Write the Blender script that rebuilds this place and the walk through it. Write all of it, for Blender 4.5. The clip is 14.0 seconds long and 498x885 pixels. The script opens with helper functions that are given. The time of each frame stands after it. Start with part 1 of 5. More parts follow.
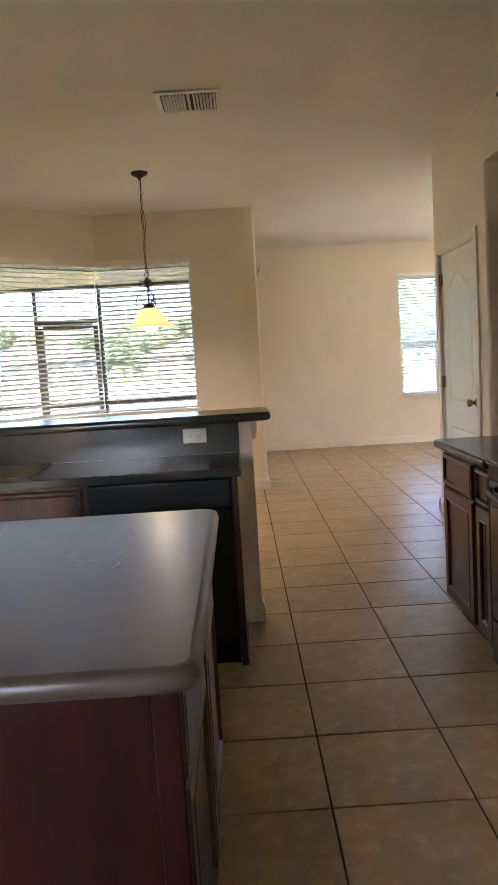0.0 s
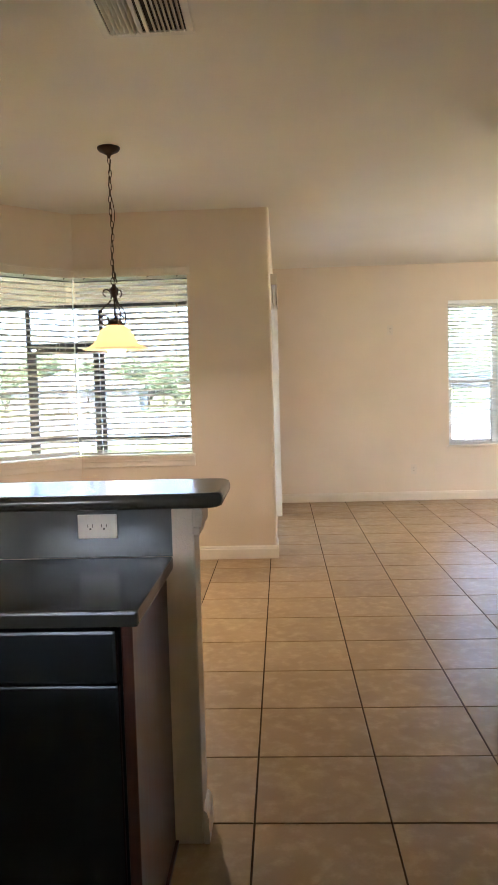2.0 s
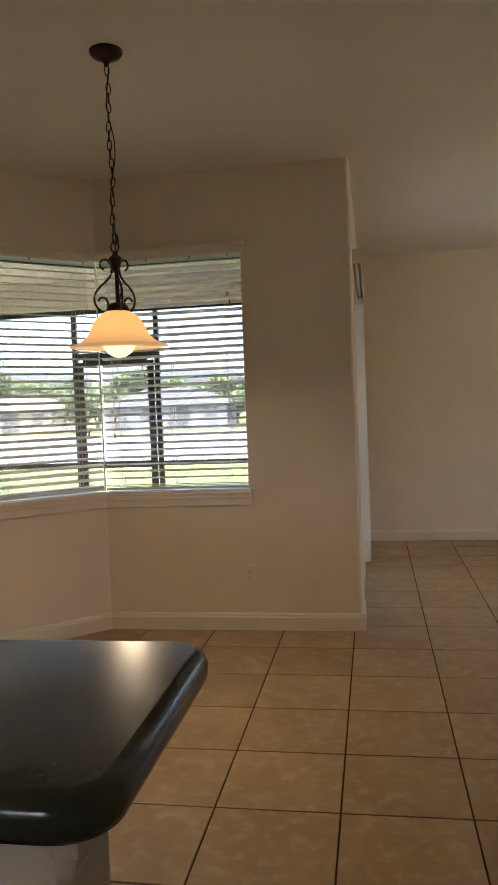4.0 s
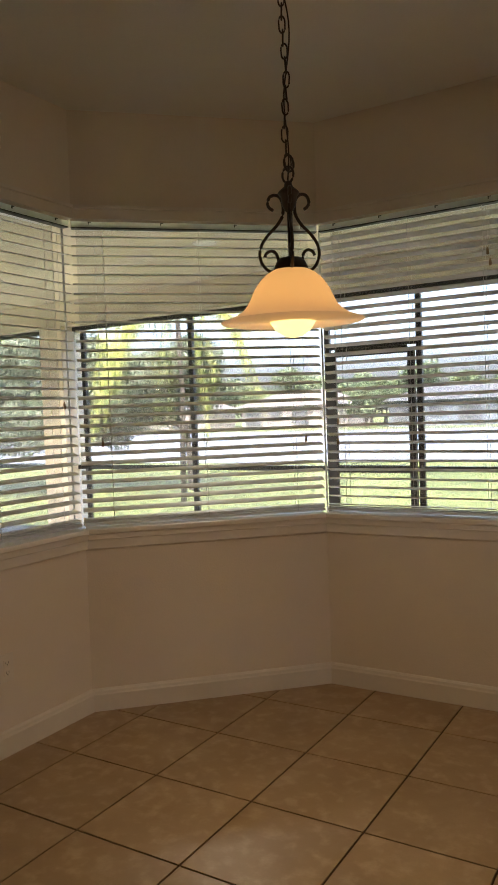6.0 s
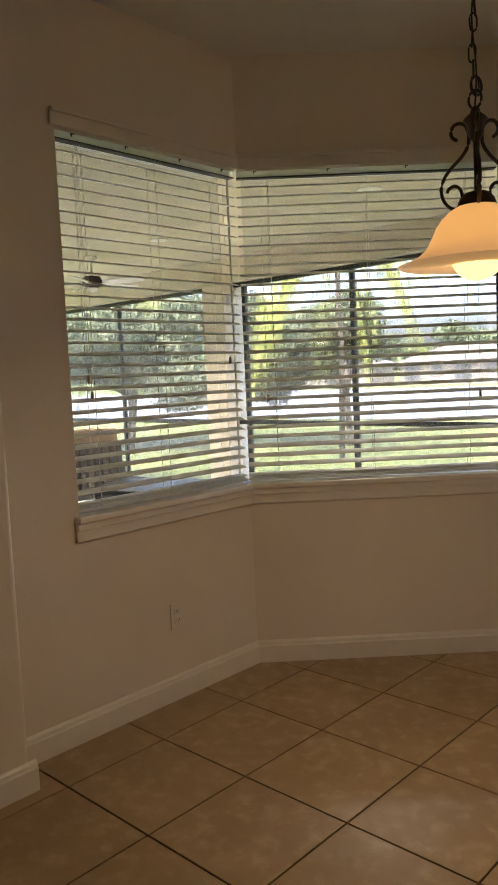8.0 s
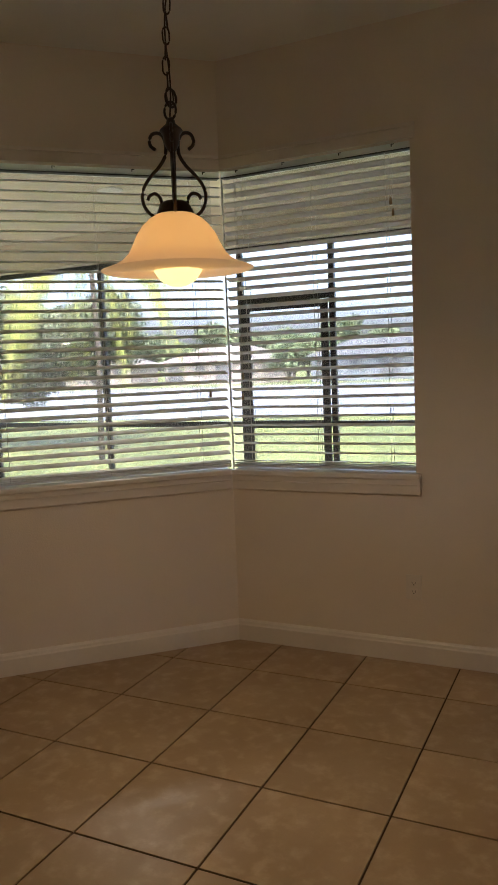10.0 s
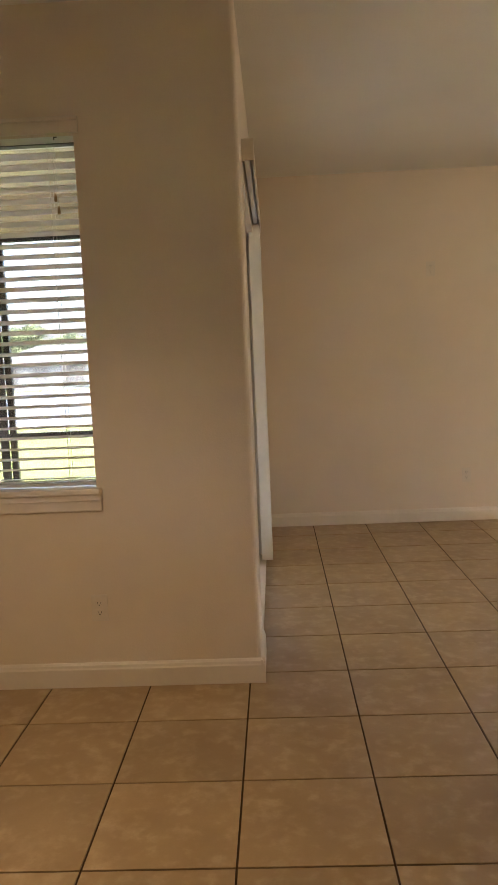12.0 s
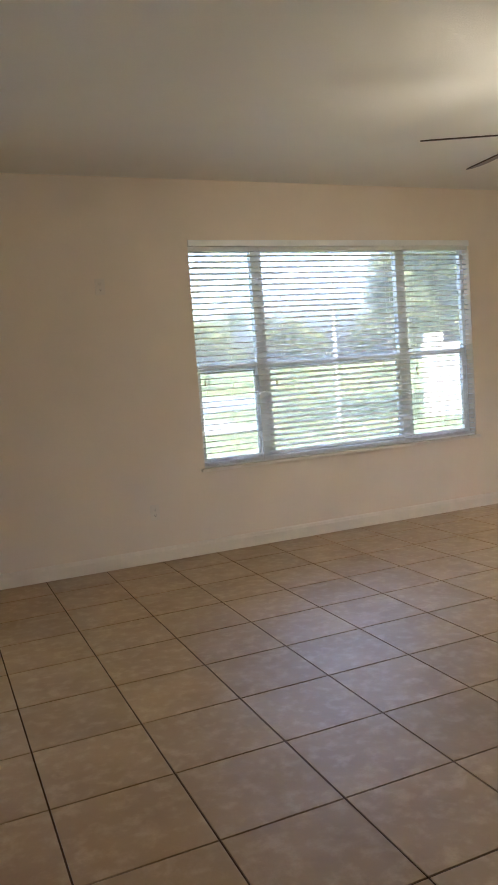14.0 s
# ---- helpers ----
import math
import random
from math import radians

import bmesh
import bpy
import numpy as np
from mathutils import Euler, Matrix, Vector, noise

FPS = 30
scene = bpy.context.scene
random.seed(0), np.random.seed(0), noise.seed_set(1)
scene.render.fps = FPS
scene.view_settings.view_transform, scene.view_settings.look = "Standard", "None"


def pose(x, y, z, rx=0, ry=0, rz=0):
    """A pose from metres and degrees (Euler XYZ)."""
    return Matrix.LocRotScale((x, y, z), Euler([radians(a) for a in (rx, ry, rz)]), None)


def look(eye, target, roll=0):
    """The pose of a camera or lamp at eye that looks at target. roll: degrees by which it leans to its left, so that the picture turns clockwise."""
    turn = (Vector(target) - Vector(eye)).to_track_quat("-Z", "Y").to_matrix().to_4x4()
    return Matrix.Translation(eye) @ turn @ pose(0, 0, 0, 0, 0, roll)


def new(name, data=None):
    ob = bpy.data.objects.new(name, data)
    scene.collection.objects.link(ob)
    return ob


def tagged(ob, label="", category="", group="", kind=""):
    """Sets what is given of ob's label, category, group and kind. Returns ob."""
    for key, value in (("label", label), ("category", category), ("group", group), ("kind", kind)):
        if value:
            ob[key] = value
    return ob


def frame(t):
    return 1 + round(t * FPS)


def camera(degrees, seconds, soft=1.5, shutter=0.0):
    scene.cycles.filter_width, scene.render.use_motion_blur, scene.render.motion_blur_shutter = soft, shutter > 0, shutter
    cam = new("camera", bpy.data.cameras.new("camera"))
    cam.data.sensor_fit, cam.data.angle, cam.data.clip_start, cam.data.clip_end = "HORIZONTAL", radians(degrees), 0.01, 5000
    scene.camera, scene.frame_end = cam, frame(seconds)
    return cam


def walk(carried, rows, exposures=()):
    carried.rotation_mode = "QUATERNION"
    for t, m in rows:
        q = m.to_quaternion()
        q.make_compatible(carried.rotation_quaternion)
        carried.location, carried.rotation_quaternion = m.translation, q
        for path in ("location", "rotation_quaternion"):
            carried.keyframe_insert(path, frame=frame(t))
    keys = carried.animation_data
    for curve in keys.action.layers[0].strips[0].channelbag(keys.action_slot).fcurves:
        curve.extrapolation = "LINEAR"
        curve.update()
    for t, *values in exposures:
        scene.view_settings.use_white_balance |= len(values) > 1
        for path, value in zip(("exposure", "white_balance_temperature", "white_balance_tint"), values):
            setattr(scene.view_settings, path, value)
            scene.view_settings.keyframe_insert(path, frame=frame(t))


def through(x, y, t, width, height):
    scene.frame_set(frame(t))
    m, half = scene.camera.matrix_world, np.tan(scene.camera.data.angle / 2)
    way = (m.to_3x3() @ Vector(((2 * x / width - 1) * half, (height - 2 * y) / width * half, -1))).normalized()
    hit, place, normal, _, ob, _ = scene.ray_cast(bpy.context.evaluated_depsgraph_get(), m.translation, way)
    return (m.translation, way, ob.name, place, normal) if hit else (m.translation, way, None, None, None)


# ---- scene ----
cam = camera(36.7, 14.0)
PATH = [
    (0, (-0.199, -7.162, 1.324), (-0.179, -5.175, 1.1), -3.5),
    (0.5, (-0.109, -6.81, 1.344), (0.062, -4.824, 1.18), -2.5),
    (1, (-0.02, -6.417, 1.353), (0.174, -4.43, 1.242), -1.9),
    (1.5, (0.075, -6.016, 1.341), (0.135, -4.02, 1.219), -1.5),
    (2, (0.116, -5.648, 1.337), (0.027, -3.654, 1.204), -1.6),
    (2.5, (0.127, -5.236, 1.352), (-0.027, -3.246, 1.216), -2.3),
    (2.7, (0.147, -5.085, 1.337), (-0.042, -3.099, 1.197), -2.3),
    (4.8, (0.138, -3.582, 1.357), (-0.303, -1.632, 1.312), -2.7),
    (5, (0.13, -3.457, 1.363), (-0.359, -1.518, 1.326), -2.9),
    (5.5, (0.117, -3.207, 1.345), (-0.584, -1.335, 1.303), -3.2),
    (6, (0.11, -3.051, 1.366), (-0.929, -1.343, 1.29), -2.1),
    (6.5, (0.073, -3.015, 1.36), (-1.197, -1.474, 1.258), -2.4),
    (7, (0.038, -3.028, 1.342), (-1.358, -1.601, 1.207), -2.8),
    (7.2, (0.022, -3.05, 1.342), (-1.386, -1.637, 1.197), -2.5),
    (9.3, (0.106, -2.937, 1.39), (-0.988, -1.277, 1.169), -2.7),
    (9.5, (0.126, -2.942, 1.359), (-0.894, -1.233, 1.16), -2.6),
    (10, (0.156, -2.929, 1.358), (-0.707, -1.136, 1.157), -2.4),
    (10.5, (0.184, -2.92, 1.353), (-0.532, -1.065, 1.138), -2.2),
    (11, (0.209, -2.907, 1.344), (-0.34, -0.997, 1.114), -1.7),
    (11.5, (0.231, -2.852, 1.35), (-0.106, -0.894, 1.123), -1.8),
    (12, (0.153, -2.735, 1.353), (0.079, -0.748, 1.14), -2.5),
    (12.5, (0.113, -2.586, 1.326), (0.267, -0.603, 1.121), -3.3),
    (13, (0.104, -2.403, 1.345), (0.388, -0.432, 1.154), -3.6),
    (13.5, (0.112, -2.202, 1.355), (0.605, -0.272, 1.175), -4.1),
    (14, (0.185, -1.979, 1.36), (0.971, -0.15, 1.17), -4.2),
]
EXPOSURES = [(0, 6.1, 5500, 10), (1.5, 6.4, 5550, 9), (2.0, 6.25, 5500, 9), (2.7, 5.45, 5350, 9), (4.8, 4.85, 6050, 10), (6.2, 4.5, 6150, 10),
             (7.2, 4.6, 6200, 10), (9.3, 4.4, 5800, 10), (11.0, 4.5, 6150, 11), (12.0, 5.25, 6450, 11), (12.6, 5.65, 6250, 9), (13.3, 5.65, 6000, 9), (14, 5.05, 5450, 8)]
walk(cam, [(t, look(eye, target, roll)) for t, eye, target, roll in PATH], EXPOSURES)

# ---- daylight ----
world = bpy.data.worlds.new("sky")
scene.world = world
world.use_nodes = True
wn = world.node_tree
sky = wn.nodes.new("ShaderNodeTexSky")
sky.sky_type = "NISHITA"
sky.sun_disc = False
sky.sun_elevation = radians(52)
sky.sun_rotation = radians(150)
sky.dust_density = 8.0
sky.air_density = 0.65
sky.ozone_density = 0.4
wn.nodes["Background"].inputs["Strength"].default_value = 0.15
wn.links.new(sky.outputs["Color"], wn.nodes["Background"].inputs["Color"])
sun = new("sun", bpy.data.lights.new("sun", "SUN"))
sun.data.energy = 0.5
sun.data.angle = radians(12)
sun.data.color = (1.0, 0.95, 0.86)
sun.matrix_world = look((0, 0, 30), (-8.0, 16.0, 6.0))

# ---- materials ----
MATS = {}


def material(name, color, rough=0.6, metal=0.0, vary=0.12, scale=6.0, fine=60.0, bump=0.05, coat=0.0,
             stretch=(1, 1, 1), rand=0.0, second=None, spec=0.5, soft=False):
    """A surface with two scales of variation in colour and roughness, and fine relief."""
    m = bpy.data.materials.new(name)
    m.use_nodes = True
    nt = m.node_tree
    n, l = nt.nodes, nt.links
    b = n["Principled BSDF"]
    b.inputs["Metallic"].default_value = metal
    b.inputs["Coat Weight"].default_value = coat
    b.inputs["Coat Roughness"].default_value = 0.12
    b.inputs["Specular IOR Level"].default_value = spec
    tc = n.new("ShaderNodeTexCoord")
    mp = n.new("ShaderNodeMapping")
    mp.inputs["Scale"].default_value = stretch
    l.new(tc.outputs["Object"], mp.inputs["Vector"])
    vec = mp.outputs["Vector"]
    if rand:
        oi = n.new("ShaderNodeObjectInfo")
        sc = n.new("ShaderNodeVectorMath")
        sc.operation = "SCALE"
        sc.inputs[0].default_value = (17.0, 31.0, 23.0)
        l.new(oi.outputs["Random"], sc.inputs["Scale"])
        ad = n.new("ShaderNodeVectorMath")
        l.new(mp.outputs["Vector"], ad.inputs[0])
        l.new(sc.outputs["Vector"], ad.inputs[1])
        vec = ad.outputs["Vector"]
    big = n.new("ShaderNodeTexNoise")
    big.inputs["Scale"].default_value = scale
    big.inputs["Detail"].default_value = 4.0 if soft else 5.0
    big.inputs["Distortion"].default_value = 0.0
    small = n.new("ShaderNodeTexNoise")
    small.inputs["Scale"].default_value = fine
    small.inputs["Detail"].default_value = 3.0
    l.new(vec, big.inputs["Vector"])
    l.new(vec, small.inputs["Vector"])
    ramp = n.new("ShaderNodeMixRGB")
    band = n.new("ShaderNodeMapRange")
    band.interpolation_type = "SMOOTHSTEP"
    band.inputs["From Min"].default_value = 0.38 if soft else 0.30
    band.inputs["From Max"].default_value = 0.74 if soft else 0.70
    other = second or tuple(c * (1 - vary) for c in color)
    light = tuple(min(1, c * (1 + vary * 0.6)) for c in color)
    ramp.inputs["Color1"].default_value = (*other, 1)
    ramp.inputs["Color2"].default_value = (*light, 1)
    l.new(big.outputs["Fac"], band.inputs["Value"])
    l.new(band.outputs["Result"], ramp.inputs["Fac"])
    mix = n.new("ShaderNodeMixRGB")
    mix.blend_type = "MULTIPLY"
    mix.inputs["Fac"].default_value = 0.35 * min(1, vary * 4)
    l.new(ramp.outputs["Color"], mix.inputs["Color1"])
    l.new(small.outputs["Fac"], mix.inputs["Color2"])
    out = mix.outputs["Color"]
    if rand:
        hs = n.new("ShaderNodeHueSaturation")
        mr = n.new("ShaderNodeMapRange")
        mr.inputs["To Min"].default_value = 1 - rand
        mr.inputs["To Max"].default_value = 1 + rand
        l.new(oi.outputs["Random"], mr.inputs["Value"])
        l.new(mr.outputs["Result"], hs.inputs["Value"])
        l.new(out, hs.inputs["Color"])
        out = hs.outputs["Color"]
    l.new(out, b.inputs["Base Color"])
    rr = n.new("ShaderNodeMapRange")
    rr.inputs["To Min"].default_value = max(0.02, rough - min(0.08, rough * 0.2))
    rr.inputs["To Max"].default_value = min(1.0, rough + min(0.08, rough * 0.2))
    l.new(big.outputs["Fac"], rr.inputs["Value"])
    l.new(rr.outputs["Result"], b.inputs["Roughness"])
    if bump:
        bp = n.new("ShaderNodeBump")
        bp.inputs["Strength"].default_value = bump
        bp.inputs["Distance"].default_value = 0.004
        l.new(small.outputs["Fac"], bp.inputs["Height"])
        l.new(bp.outputs["Normal"], b.inputs["Normal"])
    MATS[name] = m
    return m


WALL = material("beige_wall_paint", (0.755, 0.65, 0.525), 0.55, vary=0.04, scale=1.3, fine=150, bump=0.25)
CEIL = material("ceiling_paint", (0.79, 0.76, 0.68), 0.8, vary=0.04, scale=1.0, fine=110, bump=0.35)
TRIM = material("white_trim_paint", (0.76, 0.68, 0.58), 0.35, vary=0.05, scale=4, fine=40, bump=0.03)
DOORP = material("white_door_paint", (0.80, 0.77, 0.71), 0.35, vary=0.05, scale=3, fine=50, bump=0.06)


def tile_material():
    """Glazed tan tile: a clouded body, paler broken patches with ragged edges, fine grain and low waves in the glaze."""
    m = bpy.data.materials.new("tan_ceramic_tile")
    m.use_nodes = True
    n, l = m.node_tree.nodes, m.node_tree.links
    b = n["Principled BSDF"]
    b.inputs["Specular IOR Level"].default_value = 0.42
    tc = n.new("ShaderNodeTexCoord")
    oi = n.new("ShaderNodeObjectInfo")
    sc = n.new("ShaderNodeVectorMath")
    sc.operation = "SCALE"
    sc.inputs[0].default_value = (17.0, 31.0, 23.0)
    l.new(oi.outputs["Random"], sc.inputs["Scale"])
    ad = n.new("ShaderNodeVectorMath")
    l.new(tc.outputs["Object"], ad.inputs[0])
    l.new(sc.outputs["Vector"], ad.inputs[1])

    def cloud(scale, detail, rough, warp, lo, hi):
        t = n.new("ShaderNodeTexNoise")
        t.inputs["Scale"].default_value = scale
        t.inputs["Detail"].default_value = detail
        t.inputs["Roughness"].default_value = rough
        t.inputs["Distortion"].default_value = warp
        l.new(ad.outputs["Vector"], t.inputs["Vector"])
        r = n.new("ShaderNodeMapRange")
        r.interpolation_type = "SMOOTHSTEP"
        r.inputs["From Min"].default_value = lo
        r.inputs["From Max"].default_value = hi
        l.new(t.outputs["Fac"], r.inputs["Value"])
        return r.outputs["Result"]

    def blend(fac, a, c, amount=1.0):
        x = n.new("ShaderNodeMixRGB")
        for k, v in ((1, a), (2, c)):
            if isinstance(v, tuple):
                x.inputs[k].default_value = (*v, 1)
            else:
                l.new(v, x.inputs[k])
        f = n.new("ShaderNodeMath")
        f.operation = "MULTIPLY"
        l.new(fac, f.inputs[0])
        f.inputs[1].default_value = amount
        l.new(f.outputs[0], x.inputs[0])
        return x.outputs[0]

    body = blend(cloud(3.2, 3, 0.5, 0.4, 0.32, 0.68), (0.335, 0.224, 0.118), (0.395, 0.272, 0.150))
    patch = blend(cloud(17.0, 4, 0.55, 0.1, 0.44, 0.72), body, (0.530, 0.395, 0.245), 0.58)
    dark = blend(cloud(8.0, 2, 0.4, 0.0, 0.30, 0.90), patch, (0.275, 0.178, 0.092), 0.42)
    grain = blend(cloud(140.0, 2, 0.5, 0.0, 0.35, 0.75), dark, (0.30, 0.205, 0.115), 0.22)
    hs = n.new("ShaderNodeHueSaturation")
    mr = n.new("ShaderNodeMapRange")
    mr.inputs["To Min"].default_value = 0.93
    mr.inputs["To Max"].default_value = 1.07
    l.new(oi.outputs["Random"], mr.inputs["Value"])
    l.new(mr.outputs["Result"], hs.inputs["Value"])
    l.new(grain, hs.inputs["Color"])
    l.new(hs.outputs["Color"], b.inputs["Base Color"])
    rr = n.new("ShaderNodeMapRange")
    rr.inputs["To Min"].default_value = 0.29
    rr.inputs["To Max"].default_value = 0.39
    l.new(cloud(6.0, 4, 0.6, 0.3, 0.3, 0.7), rr.inputs["Value"])
    l.new(rr.outputs["Result"], b.inputs["Roughness"])
    bp = n.new("ShaderNodeBump")
    bp.inputs["Strength"].default_value = 0.06
    bp.inputs["Distance"].default_value = 0.004
    l.new(cloud(22.0, 3, 0.5, 0.0, 0.2, 0.8), bp.inputs["Height"])
    l.new(bp.outputs["Normal"], b.inputs["Normal"])
    MATS[m.name] = m
    return m


TILE = tile_material()
GROUT = material("dark_grout", (0.085, 0.050, 0.030), 0.95, spec=0.1, vary=0.3, scale=8, fine=120, bump=0.2)
WOOD = material("dark_cherry_cabinet", (0.080, 0.026, 0.018), 0.33, spec=0.4, vary=0.3, scale=5, fine=45, bump=0.03,
                stretch=(6, 6, 0.6), rand=0.1, coat=0.12)
# Red cherry darkened well below the cabinets: the end panel's shade is in the colour.
WOODREDSHADE = material("cherry_end_panel_shaded", (0.022, 0.004, 0.005), 0.5, spec=0.12, vary=0.3, scale=4, fine=40, bump=0.03,
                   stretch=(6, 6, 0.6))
TOP = material("dark_green_countertop", (0.052, 0.054, 0.045), 0.20, vary=0.08, scale=12, fine=160, bump=0.01)
BLACK = material("black_appliance", (0.014, 0.017, 0.019), 0.24, spec=0.35, vary=0.0, scale=5, fine=90, bump=0.01)
GLASSBLK = material("black_oven_glass", (0.006, 0.006, 0.007), 0.05, vary=0.1, scale=3, fine=50, bump=0.0)
PANELBLK = material("dark_panel", (0.022, 0.022, 0.022), 0.35, vary=0.25, scale=4, fine=80, bump=0.03)
BRONZE = material("bronze_iron", (0.062, 0.036, 0.024), 0.42, metal=0.6, vary=0.3, scale=20, fine=150, bump=0.1)
BRASS = material("antique_brass", (0.30, 0.20, 0.09), 0.35, metal=0.9, vary=0.2, scale=30, fine=90, bump=0.03)
CHROME = material("dull_metal", (0.20, 0.20, 0.21), 0.5, metal=1.0, vary=0.1, scale=20, fine=90, bump=0.02)
VENT = material("vent_enamel", (0.74, 0.72, 0.66), 0.4, vary=0.08, scale=8, fine=60, bump=0.02)
VENTSHADE = material("vent_duct_shade", (0.05, 0.045, 0.04), 0.8, vary=0.2, scale=8, fine=60, bump=0.02)
PLATE = material("ivory_plastic", (0.72, 0.64, 0.54), 0.35, vary=0.04, scale=9, fine=90, bump=0.0)
PLATEW = material("white_plate_plastic", (0.80, 0.76, 0.70), 0.35, vary=0.04, scale=9, fine=90, bump=0.0)
SOCKET = material("socket_slot_and_rail_shade", (0.06, 0.05, 0.04), 0.6, vary=0.2, scale=9, fine=90, bump=0.0)
FRAMEW = material("white_vinyl_frame", (0.82, 0.82, 0.80), 0.35, vary=0.05, scale=5, fine=60, bump=0.01)
ALU = material("bronze_aluminium", (0.028, 0.026, 0.026), 0.45, metal=0.3, vary=0.2, scale=6, fine=80, bump=0.02)
STUCCO = material("tan_stucco", (0.62, 0.55, 0.44), 0.85, vary=0.1, scale=2, fine=90, bump=0.4)
LANAI = material("lanai_ceiling_stucco", (0.60, 0.54, 0.41), 0.85, vary=0.08, scale=2, fine=80, bump=0.3)
CONCRETE = material("concrete_slab", (0.60, 0.56, 0.50), 0.8, vary=0.15, scale=2, fine=50, bump=0.2)
GRASS = material("lawn_grass", (0.078, 0.092, 0.024), 0.9, spec=0.25, vary=0.3, scale=0.35, fine=9, bump=0.6, second=(0.060, 0.076, 0.018))
LEAF = material("oak_leaves", (0.115, 0.135, 0.090), 0.7, spec=0.15, vary=0.35, scale=1.2, fine=12, bump=0.2)
LEAFPALE = material("pale_garden_leaves", (0.19, 0.195, 0.09), 0.9, spec=0.1, vary=0.5, scale=0.8, fine=8, bump=0.2)
LEAFFAR = material("far_tree_leaves", (0.105, 0.135, 0.075), 0.9, spec=0.1, vary=0.5, scale=0.6, fine=5, bump=0.2)
PALM = material("palm_fronds", (0.21, 0.23, 0.055), 0.6, spec=0.15, vary=0.3, scale=2, fine=20, bump=0.1)
BARK = material("bark", (0.050, 0.043, 0.035), 0.9, spec=0.15, vary=0.3, scale=5, fine=30, bump=0.5)
ROOF = material("shingle_roof", (0.042, 0.046, 0.053), 0.9, vary=0.2, scale=2, fine=14, bump=0.3)
ROOFTAN = material("tan_shingle_roof", (0.10, 0.09, 0.085), 0.9, vary=0.2, scale=2, fine=14, bump=0.3)
HOUSE = material("house_stucco", (0.15, 0.135, 0.125), 0.85, vary=0.08, scale=1, fine=20, bump=0.1)
HOUSEBLUE = material("grey_blue_siding", (0.075, 0.088, 0.108), 0.8, vary=0.08, scale=1, fine=20, bump=0.1)
ROAD = material("pale_concrete_road", (0.30, 0.29, 0.28), 0.85, vary=0.12, scale=0.5, fine=12, bump=0.1)
CUSHION = material("tan_cushion", (0.58, 0.44, 0.33), 0.9, vary=0.2, scale=6, fine=90, bump=0.2)
WICKER = material("grey_wicker", (0.28, 0.27, 0.27), 0.7, vary=0.3, scale=20, fine=120, bump=0.4)
FANW = material("white_fan", (0.74, 0.72, 0.68), 0.4, vary=0.05, scale=5, fine=50, bump=0.02)
FANWOOD = material("dark_fan_blade", (0.06, 0.035, 0.022), 0.4, vary=0.3, scale=6, fine=60, bump=0.03, stretch=(0.6, 6, 6))
WATER = material("pond_water", (0.11, 0.115, 0.13), 0.5, spec=0.3, vary=0.1, scale=0.3, fine=1.5, bump=0.03)
SINK = material("tan_sink_composite", (0.36, 0.29, 0.19), 0.35, vary=0.1, scale=10, fine=90, bump=0.02)
MARK = material("faint_dried_mark", (0.26, 0.25, 0.25), 0.5, vary=0.5, scale=30, fine=120, bump=0.0)
SATIN = material("dark_satin_worktop", (0.060, 0.047, 0.036), 0.34, spec=0.7, vary=0.15, scale=9, fine=140, bump=0.03)
TASSEL = material("wooden_tassel", (0.30, 0.19, 0.08), 0.5, vary=0.2, scale=20, fine=90, bump=0.0)
CORD = material("blind_cord", (0.70, 0.68, 0.64), 0.8, vary=0.1, scale=20, fine=120, bump=0.0)


def slat_material(name, through):
    m = material(name, (0.86, 0.85, 0.82), 0.4, vary=0.02, scale=5, fine=50, bump=0.0)
    m.node_tree.nodes["Principled BSDF"].inputs["Transmission Weight"].default_value = 0
    if through:
        nt = m.node_tree
        tr = nt.nodes.new("ShaderNodeBsdfTranslucent")
        tr.inputs["Color"].default_value = (0.85, 0.84, 0.80, 1)
        mx = nt.nodes.new("ShaderNodeMixShader")
        mx.inputs["Fac"].default_value = through
        nt.links.new(nt.nodes["Principled BSDF"].outputs["BSDF"], mx.inputs[1])
        nt.links.new(tr.outputs["BSDF"], mx.inputs[2])
        nt.links.new(mx.outputs["Shader"], nt.nodes["Material Output"].inputs["Surface"])
    return m


SLAT = slat_material("white_blind_slat", 0.40)
RAILW = slat_material("white_headrail_plastic", 0.92)


def glass_material():
    m = bpy.data.materials.new("window_glass")
    m.use_nodes = True
    nt = m.node_tree
    tr = nt.nodes.new("ShaderNodeBsdfTransparent")
    tr.inputs["Color"].default_value = (0.90, 0.905, 0.905, 1)
    gl = nt.nodes.new("ShaderNodeBsdfGlossy")
    gl.inputs["Roughness"].default_value = 0.02
    mx = nt.nodes.new("ShaderNodeMixShader")
    mx.inputs["Fac"].default_value = 0.035
    nt.links.new(tr.outputs["BSDF"], mx.inputs[1])
    nt.links.new(gl.outputs["BSDF"], mx.inputs[2])
    nt.links.new(mx.outputs["Shader"], nt.nodes["Material Output"].inputs["Surface"])
    return m


GLASS = glass_material()


